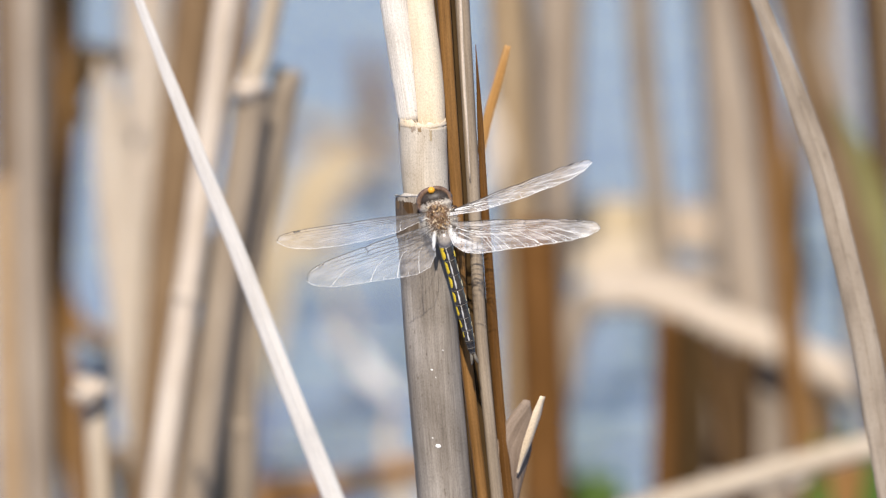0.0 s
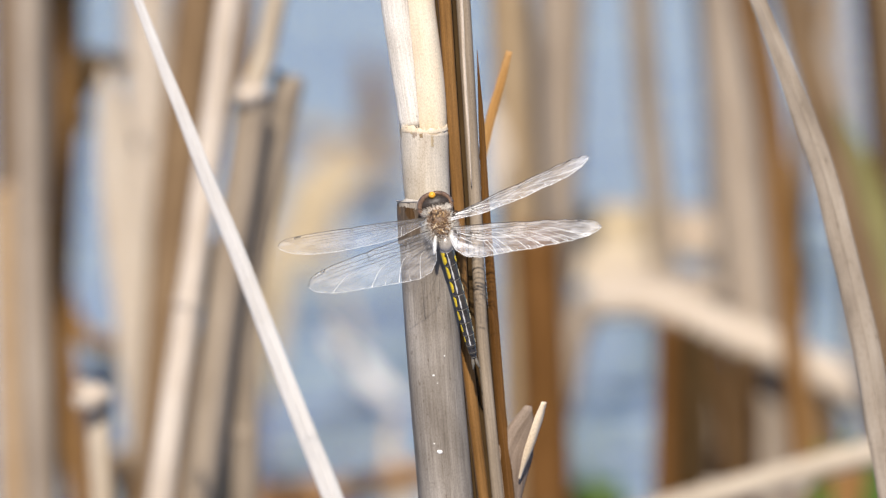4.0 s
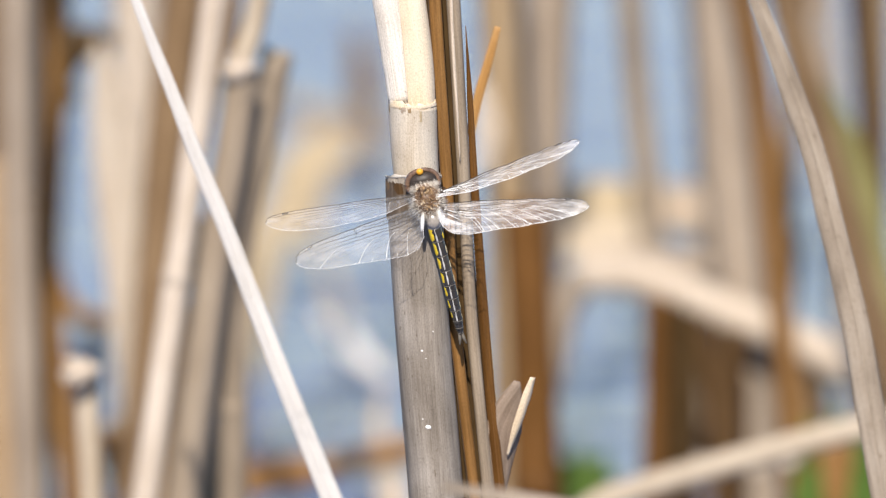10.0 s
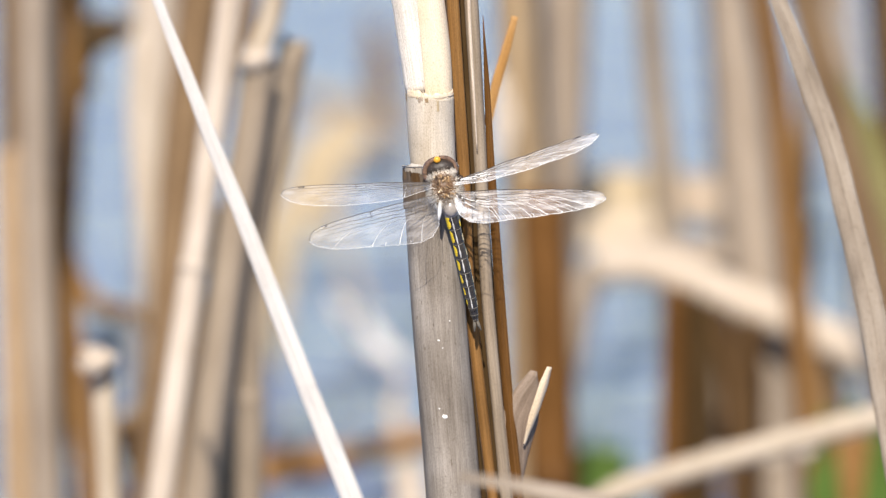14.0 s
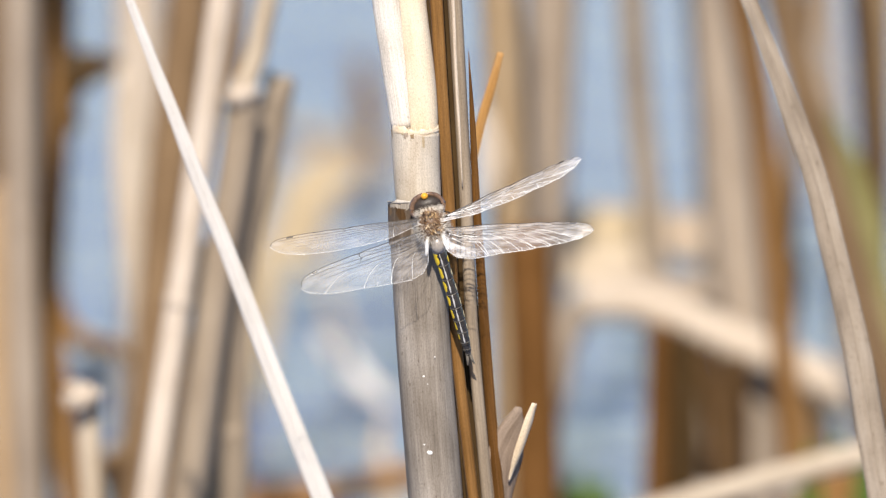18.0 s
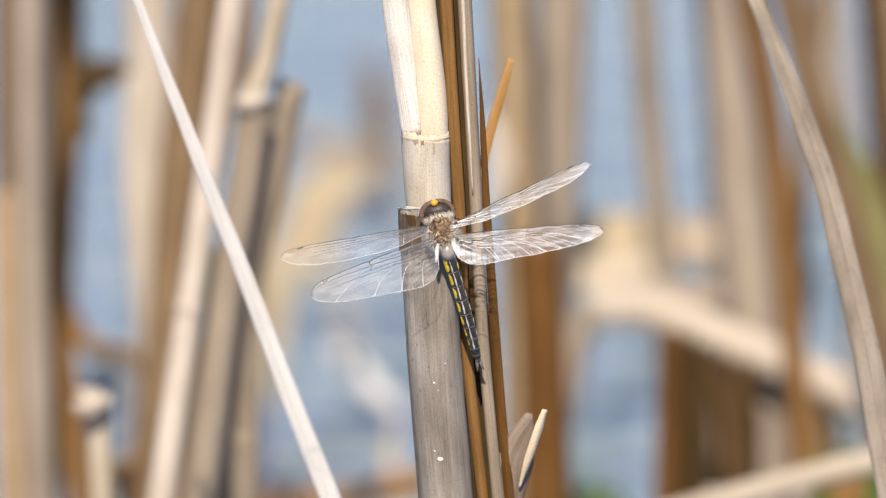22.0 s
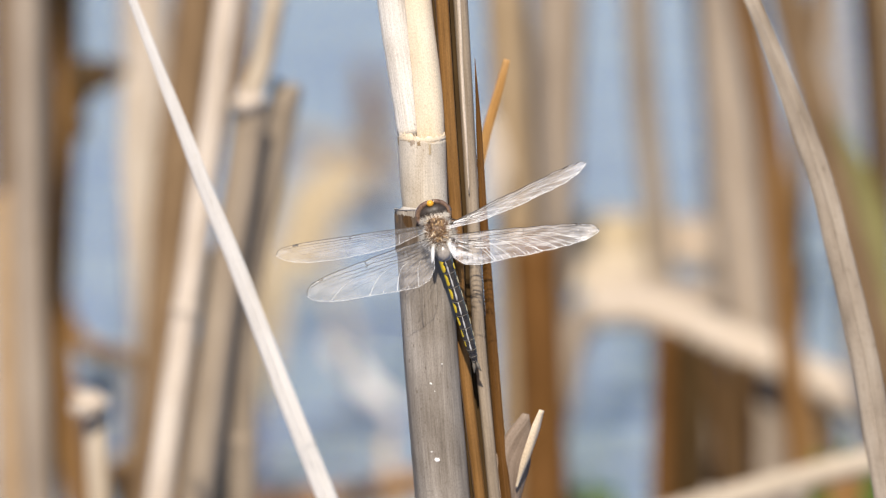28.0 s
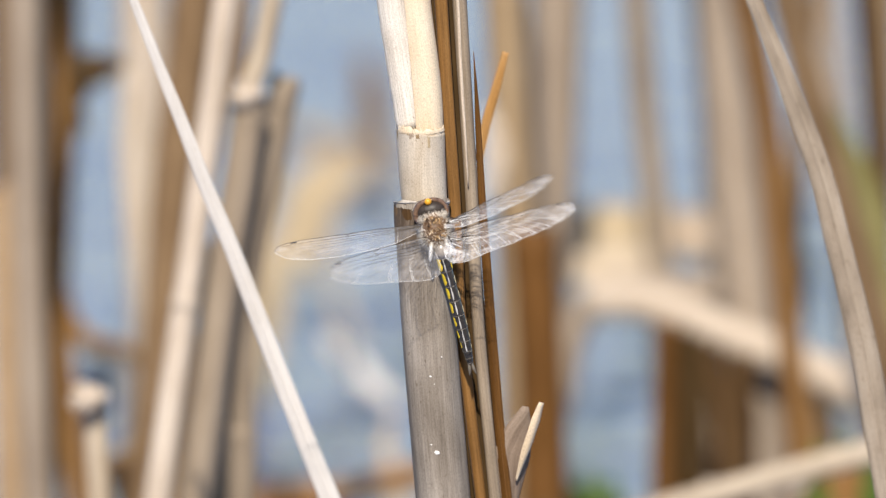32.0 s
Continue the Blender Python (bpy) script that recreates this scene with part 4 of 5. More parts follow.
bent([(0.0263, 0.2500, 0.0656), (0.0310, 0.2500, 0.0729), (0.0426, 0.2500, 0.0776), (0.0553, 0.2500, 0.0814), (0.0717, 0.2500, 0.0859), (0.0882, 0.2500, 0.0901), (0.0996, 0.2500, 0.0913), (0.1066, 0.2500, 0.0821), to_water((0.0996, 0.2500, 0.0913), (0.1066, 0.2500, 0.0821))], 0.00269, SHEATH, "straw-coloured reed stalk fallen low across the stand", 262, nodes=(0.35, 0.7))
frayed((0.0728, 0.2700, 0.0796), 0.00259, PALE, "frayed pale lump under a fallen stalk", 3)
frayed((0.0554, 0.2900, 0.0757), 0.00202, PALE, "frayed pale lump under a fallen stalk", 4)
frayed((0.0669, 0.3000, 0.0723), 0.00179, SHEATH, "small frayed lump under a fallen stalk", 5)
stalk([(0.0839, 0.3300, 0.0708), (0.0844, 0.3300, 0.0666)], 0.00545, RUST, "rusty reed stump under a fallen stalk", top=0.0, taper=1.0, nodes=(0.55,), seed=263)

# low green growth by the water
rnd = random.Random(4)
for spot, n_ in (((0.0295, 0.4000, 0.0573), 22), ((0.0870, 0.3300, 0.0808), 8)):
    at = Vector(spot)
    plant = thing("water_plant", (at.x, at.y, WATER_Z), "low green water plant between the reeds", "plant")
    for k in range(n_):
        a = rnd.uniform(0, 6.28)
        tip = at + Vector((math.cos(a) * 0.008, math.sin(a) * 0.006, rnd.uniform(-0.006, 0.004)))
        root = Vector((at.x + math.cos(a) * 0.003, at.y + math.sin(a) * 0.003, 0.03))
        part("leaf", ribbon([root, root.lerp(tip, 0.6) + Vector((math.cos(a), math.sin(a), 0)) * 0.002, tip], [(0, 0.002), (0.6, 0.007), (1, 0.001)], 8, (at.x, at.y, WATER_Z), 0.3, 0.0003, (0, -1, 0.6), 0.3, k), GREEN, plant)

# ---------- dragonfly ----------
U = 0.000103
fly = thing("dragonfly", (-0.0013, -0.0084, 0.1757), "baskettail dragonfly with clear wings and yellow-spotted black abdomen", "dragonfly")
FLY0 = Vector(fly.location)
part("thorax", ball((25 * U, 36 * U, 27 * U), (0, 2 * U, -4 * U), (0, 0, 0), 24, 0.08), THORAX_M, fly, "brown furry thorax")
head = part("head", ball((29 * U, 18 * U, 18 * U), (0, 37 * U, -5 * U), (0, 0, 0), 24, 0.03), HEAD_M, fly, "dark head")
for sx in (-1, 1):
    arc = [(sx * 28 * U * math.cos(radians(k)), 33 * U + 23 * U * math.sin(radians(k)), (6 - 5 * math.cos(radians(k))) * U) for k in (-42, -22, 0, 22, 44, 66, 84)]
    thin = 1.0 if sx < 0 else 0.78
    part("eye", sweep(arc, [(0, 3.2 * thin * U), (0.3, 5.2 * thin * U), (0.7, 5.2 * thin * U), (1, 3.8 * U)], 20, 14, (0, 0, 0), 0.02), EYE_M, head, "glossy red-brown compound eye")
part("face", ball((6.4 * U, 6 * U, 6 * U), (-1 * U, 53 * U, 10 * U), (0, 0, 0), 16), AMBER, head, "amber spot between the eyes")


def fur(center, radii, count, length, seed, cone=0.0):
    """Short hairs standing off an ellipsoid, each a thin three-sided spike."""
    rnd = random.Random(seed)
    bm = bmesh.new()
    for _ in range(count):
        d = Vector((rnd.gauss(0, 1), rnd.gauss(0, 1), abs(rnd.gauss(0, 1)))).normalized()
        p = Vector(center) + Vector((d.x * radii[0], d.y * radii[1], d.z * radii[2]))
        aim = (d + Vector((rnd.uniform(-0.5, 0.5), rnd.uniform(-0.5, 0.5) + cone, rnd.uniform(-0.3, 0.3)))).normalized()
        tip = p + aim * length * rnd.uniform(0.6, 1.2)
        s = aim.orthogonal().normalized() * 0.45 * U
        q = aim.cross(s)
        vs = [bm.verts.new(p + s), bm.verts.new(p - s * 0.5 + q * 0.8), bm.verts.new(p - s * 0.5 - q * 0.8), bm.verts.new(tip)]
        for a, b in ((0, 1), (1, 2), (2, 0)):
            bm.faces.new((vs[a], vs[b], vs[3]))
    return bm


tagged(part("head_fringe", fur((0, 32 * U, 2 * U), (18 * U, 17 * U, 12 * U), 160, 9 * U, 15, 0.3), LEG_M, fly, "dark bristles behind the eyes"), kind="stuff")
part("neck", ball((21 * U, 8 * U, 12 * U), (0, 25 * U, 0), (0, 0, 0), 20, 0.1), FUR_M, fly, "pale furry neck")
tagged(part("neck_fur", fur((0, 24 * U, 3 * U), (25 * U, 9 * U, 12 * U), 800, 7 * U, 5, 0.5), FUR_M, fly, "pale grey fur behind the head"), kind="stuff")
tagged(part("thorax_fur", fur((0, 0, -4 * U), (24 * U, 35 * U, 26 * U), 420, 8 * U, 6), HAIR_B, fly, "brown fur"), kind="stuff")
tagged(part("side_fur", fur((0, -6 * U, -6 * U), (28 * U, 31 * U, 24 * U), 1600, 10 * U, 7), HAIR_M, fly, "pale fur"), kind="stuff")
rnd = random.Random(29)
for k in range(72):     # two heaps of wing root plates; pale and dark ones paint glints and gaps
    hx, hy, wx, wy = ((-1, 17, 13, 8), (1, -6, 15, 10))[k % 2]
    px_, py_ = rnd.uniform(-1, 1), rnd.uniform(-1, 1)
    part("wing_root_plate", ball((rnd.uniform(0.6, 1.5) * U, rnd.uniform(2.0, 4.8) * U, 1.5 * U), ((hx + wx * px_) * U, (hy + wy * py_) * U, (25 - 6 * px_ * px_ + rnd.uniform(-4, 2)) * U), (rnd.uniform(-50, 50), rnd.uniform(-45, 45), rnd.uniform(-50, 50)), 8, 0.3), (PLATE_M, THORAX_M, ROOT_GLINT_M, LEG_M, PLATE_M, THORAX_M, PLATE_M)[k % 7], fly)

# abdomen: its own space at the joint, pointing down the body
abdomen = new("abdomen")
abdomen.parent = fly
abdomen.location = (0, -26 * U, 2 * U)
tagged(abdomen, "slender black abdomen with yellow side spots")
EDGES = (0, 24, 50, 79, 108, 136, 162, 186, 206, 220, 230)
WIDE = (11, 12.2, 10.6, 10.0, 10.4, 10.6, 10.2, 9.4, 8.4, 7.0, 5)


def bow(y, z=0.0):
    """A point on the abdomen's gently curved middle line."""
    return (2.0 * U * math.sin(math.pi * min(1.0, y / 245)), -y * 0.99 * U, z)


def patch(a, b, r, a0, a1):
    """A thin rounded blotch lying on the abdomen from a to b along it and between two angles round it."""
    bm = bmesh.new()
    rows = []
    for i in range(9):
        y = a + (b - a) * i / 8
        full = (1 - abs(i / 4 - 1) ** 5) ** 0.5 if 0 < i < 8 else 0.45
        mid = bow(y)
        row = []
        for j in range(9):
            e = radians((a0 + a1) / 2 + (a1 - a0) / 2 * (j / 4 - 1) * full)
            rr = r * (1 if 0 < i < 8 and 0 < j < 8 else 0.96)
            row.append(bm.verts.new((mid[0] + math.cos(e) * rr, mid[1], math.sin(e) * rr)))
        rows.append(row)
    for r1, r2 in zip(rows, rows[1:]):
        for j in range(8):
            bm.faces.new((r1[j], r1[j + 1], r2[j + 1], r2[j]))
    bmesh.ops.recalc_face_normals(bm, faces=bm.faces)
    return bm


for k in range(10):
    a, b = EDGES[k], EDGES[k + 1]
    ctrl = [bow(a), bow((a + b) / 2, 0.4 * U), bow(b)]
    ra, rb = WIDE[k] * U, WIDE[k + 1] * U
    seg = part("abdomen_segment", sweep(ctrl, [(0, ra * 0.96), (0.2, ra), (0.8, rb * 1.02), (0.95, rb * 1.05), (1, rb * 0.94)], 12, 24, (0, 0, 0), 0.02, True, 0, 0, k, 1.0), SILVER_M if k == 0 else BLACK_M, abdomen, "silvery first segment" if k == 0 else "")
    mid = (ra + rb) / 2
    if 1 <= k <= 7:
        side = patch(a + (1.5 if k > 1 else -5), b - 2.5 - 0.8 * k, mid * (1.065 if k > 1 else 1.09), 112 + 4 * k, 214)
        part("yellow_spot", side, YELLOW_M, abdomen)
        part("pale_spot", patch(a + 4 + (b - a) * 0.25, b - 3, mid * 1.065, -18, 34 - 2 * k), CREAM_M if k > 1 else YELLOW_M, abdomen)
        # a pale strip stands in for the highlight along the back
        part("back_shine", sweep([bow(a, mid * 0.97), bow((a + b) / 2, mid * 1.02), bow(b - 1, mid * 0.97)], [(0, 1.2 * U), (0.5, 1.6 * U), (1, 1.2 * U)], 8, 8, (mid * 0.12, 0, 0), 0.2, True, 0, 0, 0, 0.5), SHINE_M, abdomen, "pale strip painting the shine along the back")
    if k >= 1:
        part("rim", sweep([bow(b - 1.2), bow(b)], [(0, rb * 1.07), (1, rb * 1.05)], 2, 24, (0, 0, 0), 0, True, 0, 0, 0), RING_M, abdomen)
for sx in (-1, 1):
    part("cercus", sweep([(bow(230)[0] + sx * 2.5 * U, -226 * U, 0), (bow(238)[0] + sx * 3.5 * U, -238 * U, 1 * U), (sx * 6 * U, -250 * U, 0)], [(0, 2.2 * U), (0.5, 3.0 * U), (1, 1.0 * U)], 8, 10, (0, 0, 0), 0.05), RING_M, abdomen)
for sx in (-1, 1):
    if sx < 0:
        part("base_bulb", ball((13 * U, 16 * U, 11 * U), (1 * U, -35 * U, 5 * U), (0, 0, 0), 20, 0.03), SILVER_M, fly, "glossy grey swollen base of the abdomen")
    part("base_flap", ball(((6.2 if sx > 0 else 4.0) * U, 20 * U, 8 * U), (sx * 17 * U, -32 * U, 8 * U), (0, 0, sx * 18), 16, 0.05), WHITE_M, fly, "white membrane at the wing root")

# legs: three on each side, grasping the stalk
for sx in (-1, 1):
    for v0, v1, out in ((22, 36, 28), (8, 14, 31), (-6, -10, 20)):
        part("leg", sweep([(sx * 14 * U, v0 * U, -18 * U), (sx * out * U, (v0 + v1) / 2 * U, -26 * U), (sx * (out + 4) * U, v1 * U, -36 * U), (sx * (out - 8) * U, (v1 + 6) * U, -50 * U)],
             [(0, 2.2 * U), (0.5, 1.6 * U), (1, 1.0 * U)], 14, 8, (0, 0, 0), 0.05), LEG_M, fly)

FORE = dict(front=[(0, 4), (0.3, 5), (0.5, 4), (0.8, 2), (0.9, -1), (0.95, -4), (0.985, -9), (1, -18)],
            back=[(0, -10), (0.06, -17), (0.2, -34), (0.4, -44), (0.6, -49), (0.78, -48), (0.88, -43), (0.94, -36), (0.975, -29), (0.99, -25), (1, -19)])
HIND = dict(front=[(0, 4), (0.3, 6), (0.5, 5), (0.8, 2), (0.9, -2), (0.95, -6), (0.985, -13), (1, -24)],
            back=[(0, -30), (0.03, -58), (0.1, -78), (0.2, -84), (0.35, -78), (0.55, -68), (0.75, -59), (0.86, -51), (0.93, -43), (0.97, -36), (0.99, -31), (1, -25)])


def wing(name, shape, length, sx, label, seed, film, creases=(), milk=0.0, pleat=0.4):
    """A wing along +x (sx = 1) or -x, front edge towards +y: film, main veins, net, creases and a pleated base."""
    root = new(name)
    root.parent = fly
    tagged(root, label)

    def at(s, q, lift=0.0):
        f, b = value(shape["front"], s), value(shape["back"], s)
        z = pleat * math.sin((q - 0.7 * s * s) * 44 + 1.5 * math.sin(s * 9 + seed)) + 1.6 * noise.noise(Vector((s * 5 + seed, q * 3, 0)))
        z += 0.5 * math.sin(s * 120 + seed) * max(0.0, q - 0.55)
        kink = 1.4 * math.exp(-((s - 0.5) / 0.02) ** 2) * max(0.0, 1 - q * 4)
        return Vector((sx * s * length * U, (f + (b - f) * q - kink) * U, (z + lift) * U))

    bm = bmesh.new()
    ns, nq = 90, 64
    grid = [[bm.verts.new(at(0.005 + 0.995 * (i / ns), j / nq)) for j in range(nq + 1)] for i in range(ns + 1)]
    for i in range(ns):
        for j in range(nq):
            bm.faces.new((grid[i][j], grid[i + 1][j], grid[i + 1][j + 1], grid[i][j + 1]))
    pane = part("film", bm, film, root, "clear glassy wing film")
    pane.visible_shadow = False
    if milk:
        # the membrane at the base lies in pleats; its milky white paints their sheen
        bm = bmesh.new()
        rows = []
        for i in range(85):
            s = 0.012 + milk * i / 84
            high = 0.52 + 0.40 * (i / 84) ** 1.5
            rows.append([bm.verts.new(at(s, high + (0.99 - high) * j / 24, 0.8 + (0.5 + 1.9 * (j / 24)) * abs(math.sin(math.pi * i / 84 * 7)) * (0.55 + 0.45 * abs(math.sin(math.pi * j / 24 * 2))))) for j in range(25)])
        for r1, r2 in zip(rows, rows[1:]):
            for j in range(24):
                bm.faces.new((r1[j], r2[j], r2[j + 1], r1[j + 1]))
        part("pleated_base", bm, BASE_SHEEN_M, root, "pleated membrane at the wing base, whitened for its sheen").visible_shadow = False
        ribs = [(0.012 + milk * k / 7, 0.45 + 0.3 * (k / 7) ** 1.5, 0.012 + milk * k / 7, 0.5) for k in range(1, 7)]

    def thread(pts, r0, r1, into):
        n = len(pts) - 1
        last = None
        for k, p in enumerate(pts):
            t = (pts[min(k + 1, n)] - pts[max(k - 1, 0)]).normalized()
            s = t.cross(Vector((0, 0, 1))).normalized()
            r = (r0 + (r1 - r0) * k / n) * U
            ring = [into.verts.new(p + s * r), into.verts.new(p + Vector((0, 0, r * 1.3))), into.verts.new(p - s * r), into.verts.new(p - Vector((0, 0, r)))]
            if last:
                for j in range(4):
                    into.faces.new((last[j], last[(j + 1) % 4], ring[(j + 1) % 4], ring[j]))
            last = ring

    def vein(pts, r0, r1, material=VEIN_M, called="vein", note=""):
        one = bmesh.new()
        thread(pts, r0, r1, one)
        part(called, one, material, root, note)

    net = bmesh.new()
    span = [k / 60 for k in range(61)]
    wob = lambda s, k: 0.007 * math.sin(s * 23 + seed + k) + 0.004 * math.sin(s * 61 + k)
    vein([at(s, 0.0) for s in span], 0.86, 0.46)
    vein([at(s, 0.085 * (1 - max(0.0, s - 0.36) / 0.14 * 0.9) + wob(s, 1) * 0.5) for s in span if s <= 0.5], 0.42, 0.3)
    vein([at(s, 0.17 - 0.05 * s + wob(s, 2)) for s in span if s <= 0.95], 0.62, 0.34)
    vein([at(0.5, 0.0), at(0.505, 0.07), at(0.495, 0.15), at(0.515, 0.24)], 0.8, 0.4, VEIN_M, "nodus", "dark notch in the front edge")
    bend = [(0.25, 0.26, 0.93), (0.31, 0.42, 0.9), (0.37, 0.60, 0.84), (0.43, 0.80, 0.76), (0.49, 1.0, 0.62), (0.56, 1.0, 0.44), (0.66, 1.0, 0.27)]
    lines = []
    for k, (q0, q1, end) in enumerate(bend):
        ln = [(s, q0 + (q1 - q0) * (s / end) ** 2.1 + wob(s, k + 3)) for s in span if 0.01 < s <= end]
        lines.append(ln)
        vein([at(*c) for c in ln], 0.56 if k < 2 else 0.36, 0.18, VEIN_M if k < 2 else VEIN_G)
    vein([at(s, 1.0) for s in span], 0.6 if milk else 0.3, 0.42 if milk else 0.3, GLINT_W)
    # the triangle near the base
    vein([at(0.17, 0.30), at(0.21, 0.52), at(0.25, 0.34), at(0.17, 0.30)], 0.3, 0.3, VEIN_M)
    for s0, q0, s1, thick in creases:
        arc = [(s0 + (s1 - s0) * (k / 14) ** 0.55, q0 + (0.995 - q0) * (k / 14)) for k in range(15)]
        vein([at(s, q, 0.3) for s, q in arc], thick * 0.22, thick * 0.85, GLINT_W, "crease", "white thread painting the glint on a crease")
    if milk:
        for s0, q0, s1, thick in ribs:
            vein([at(s0, q0 + (0.95 - q0) * k / 14, 1.0) for k in range(15)], 0.2, thick, VEIN_G, "rib", "dark rib of the pleated base")
        # dark and white slivers paint the shade and the glint of the folds
        for s0, q0, s1, q1, thick in ((0.03, 0.20, 0.15, 0.33, 1.5), (0.05, 0.36, 0.13, 0.50, 1.3), (0.13, 0.24, 0.22, 0.30, 1.0), (0.16, 0.42, 0.24, 0.50, 0.9)):
            vein([at(s0 + (s1 - s0) * k / 8, q0 + (q1 - q0) * k / 8, 0.8) for k in range(9)], thick, 0.3, VEIN_M, "fold", "dark sliver painting the shade in a fold at the wing base")
            vein([at(s0 + 0.015 + (s1 - s0) * k / 8, q0 + 0.06 + (q1 - q0) * k / 8, 1.0) for k in range(9)], thick, 0.5, GLINT_W, "crease", "white thread painting the glint on a crease")
        vein([at(0.02 + 0.2 * k / 14, 0.2 + 0.16 * math.sin(k / 14 * 3.1), 1.2) for k in range(15)], 0.9, 0.3, VEIN_M)
    rr = random.Random(seed)

    def near(ln, s):
        return min(ln, key=lambda c: abs(c[0] - s))[1] if ln[-1][0] + 0.02 >= s else 1.0

    for k in range(40):
        s = 0.03 + 0.94 * k / 39
        if s < 0.94:
            thread([at(s, 0.0), at(s + 0.006, 0.17 - 0.05 * s)], 0.22, 0.2, net)
        qs = [0.17 - 0.05 * s] + [near(ln, s) for ln in lines] + [1.0]
        for qa, qb in zip(qs, qs[1:]):
            if qb - qa > 0.03:
                steps = max(1, round((qb - qa) / 0.085))
                last_o = rr.uniform(-0.009, 0.009)
                for m in range(steps):
                    o2 = rr.uniform(-0.011, 0.011)
                    a, b = qa + (qb - qa) * m / steps, qa + (qb - qa) * (m + 1) / steps
                    thread([at(min(1, s + last_o), a), at(min(1, s + o2), b)], 0.10, 0.10, net)
                    if m and s < 0.93:
                        thread([at(min(1, s + last_o), a), at(min(1, s + 0.024 + o2), a + rr.uniform(-0.02, 0.02))], 0.075, 0.075, net)
                    last_o = o2
    tagged(part("vein_net", net, NET_M, root, "fine net of cross veins"), kind="stuff")
    bm = bmesh.new()
    c = [at(0.84, 0.015, 0.5), at(0.885, 0.015, 0.5), at(0.887, 0.075, 0.5), at(0.844, 0.075, 0.5)]
    d = [p - Vector((0, 0, 1.0 * U)) for p in c]
    vs = [bm.verts.new(p) for p in c + d]
    for f in ((0, 1, 2, 3), (7, 6, 5, 4), (0, 4, 5, 1), (1, 5, 6, 2), (2, 6, 7, 3), (3, 7, 4, 0)):
        bm.faces.new([vs[k] for k in f])
    part("wing_spot", bm, VEIN_G, root, "small grey-brown mark near the tip", False)
    return root


wing_rf = wing("forewing", FORE, 268, 1, "long clear forewing", 1.3, SHEEN_M, [(s, 0.7, s + 0.012, 0.7) for s in (0.2, 0.27, 0.33, 0.4, 0.48, 0.57, 0.66)] + [(0.12, 0.3, 0.2, 0.9)] + [(0.04 + 0.1 * k, 0.3, 0.3 + 0.16 * k, 0.55) for k in range(5)], 0.1, 0.7)
wing_rh = wing("hindwing", HIND, 266, 1, "broad clear hindwing", 2.6, SHEEN_M, ((0.18, 0.35, 0.31, 0.9), (0.34, 0.4, 0.62, 0.95), (0.62, 0.3, 0.9, 0.8), (0.42, 0.85, 0.45, 0.7), (0.5, 0.85, 0.53, 0.8), (0.68, 0.8, 0.71, 0.7), (0.75, 0.8, 0.78, 0.7), (0.45, 0.4, 0.70, 0.5), (0.53, 0.42, 0.78, 0.5), (0.3, 0.55, 0.41, 0.5), (0.24, 0.5, 0.36, 0.45), (0.5, 0.65, 0.58, 0.45)) + tuple((0.1 + 0.08 * k, 0.25, 0.30 + 0.105 * k, 0.75) for k in range(7)), 0.25, 0.8)
wing_lf = wing("forewing", FORE, 268, -1, "long clear forewing", 3.9, WING_M, ((0.55, 0.93, 0.56, 0.4), (0.7, 0.93, 0.71, 0.4), (0.17, 0.35, 0.19, 0.4)), 0.0, 0.15)
wing_lh = wing("hindwing", HIND, 234, -1, "broad clear hindwing", 5.2, WING_M, ((0.10, 0.45, 0.19, 0.6), (0.22, 0.4, 0.355, 1.0), (0.36, 0.42, 0.56, 0.75), (0.62, 0.4, 0.85, 0.4), (0.44, 0.9, 0.46, 0.45), (0.26, 0.9, 0.27, 0.45)), 0.0, 0.15)

FACE = pose(0, 0, 0, 81.5) @ pose(0, 0, 0, 0, 0, 13.9)    # the body's back faces the eye, its head leans over


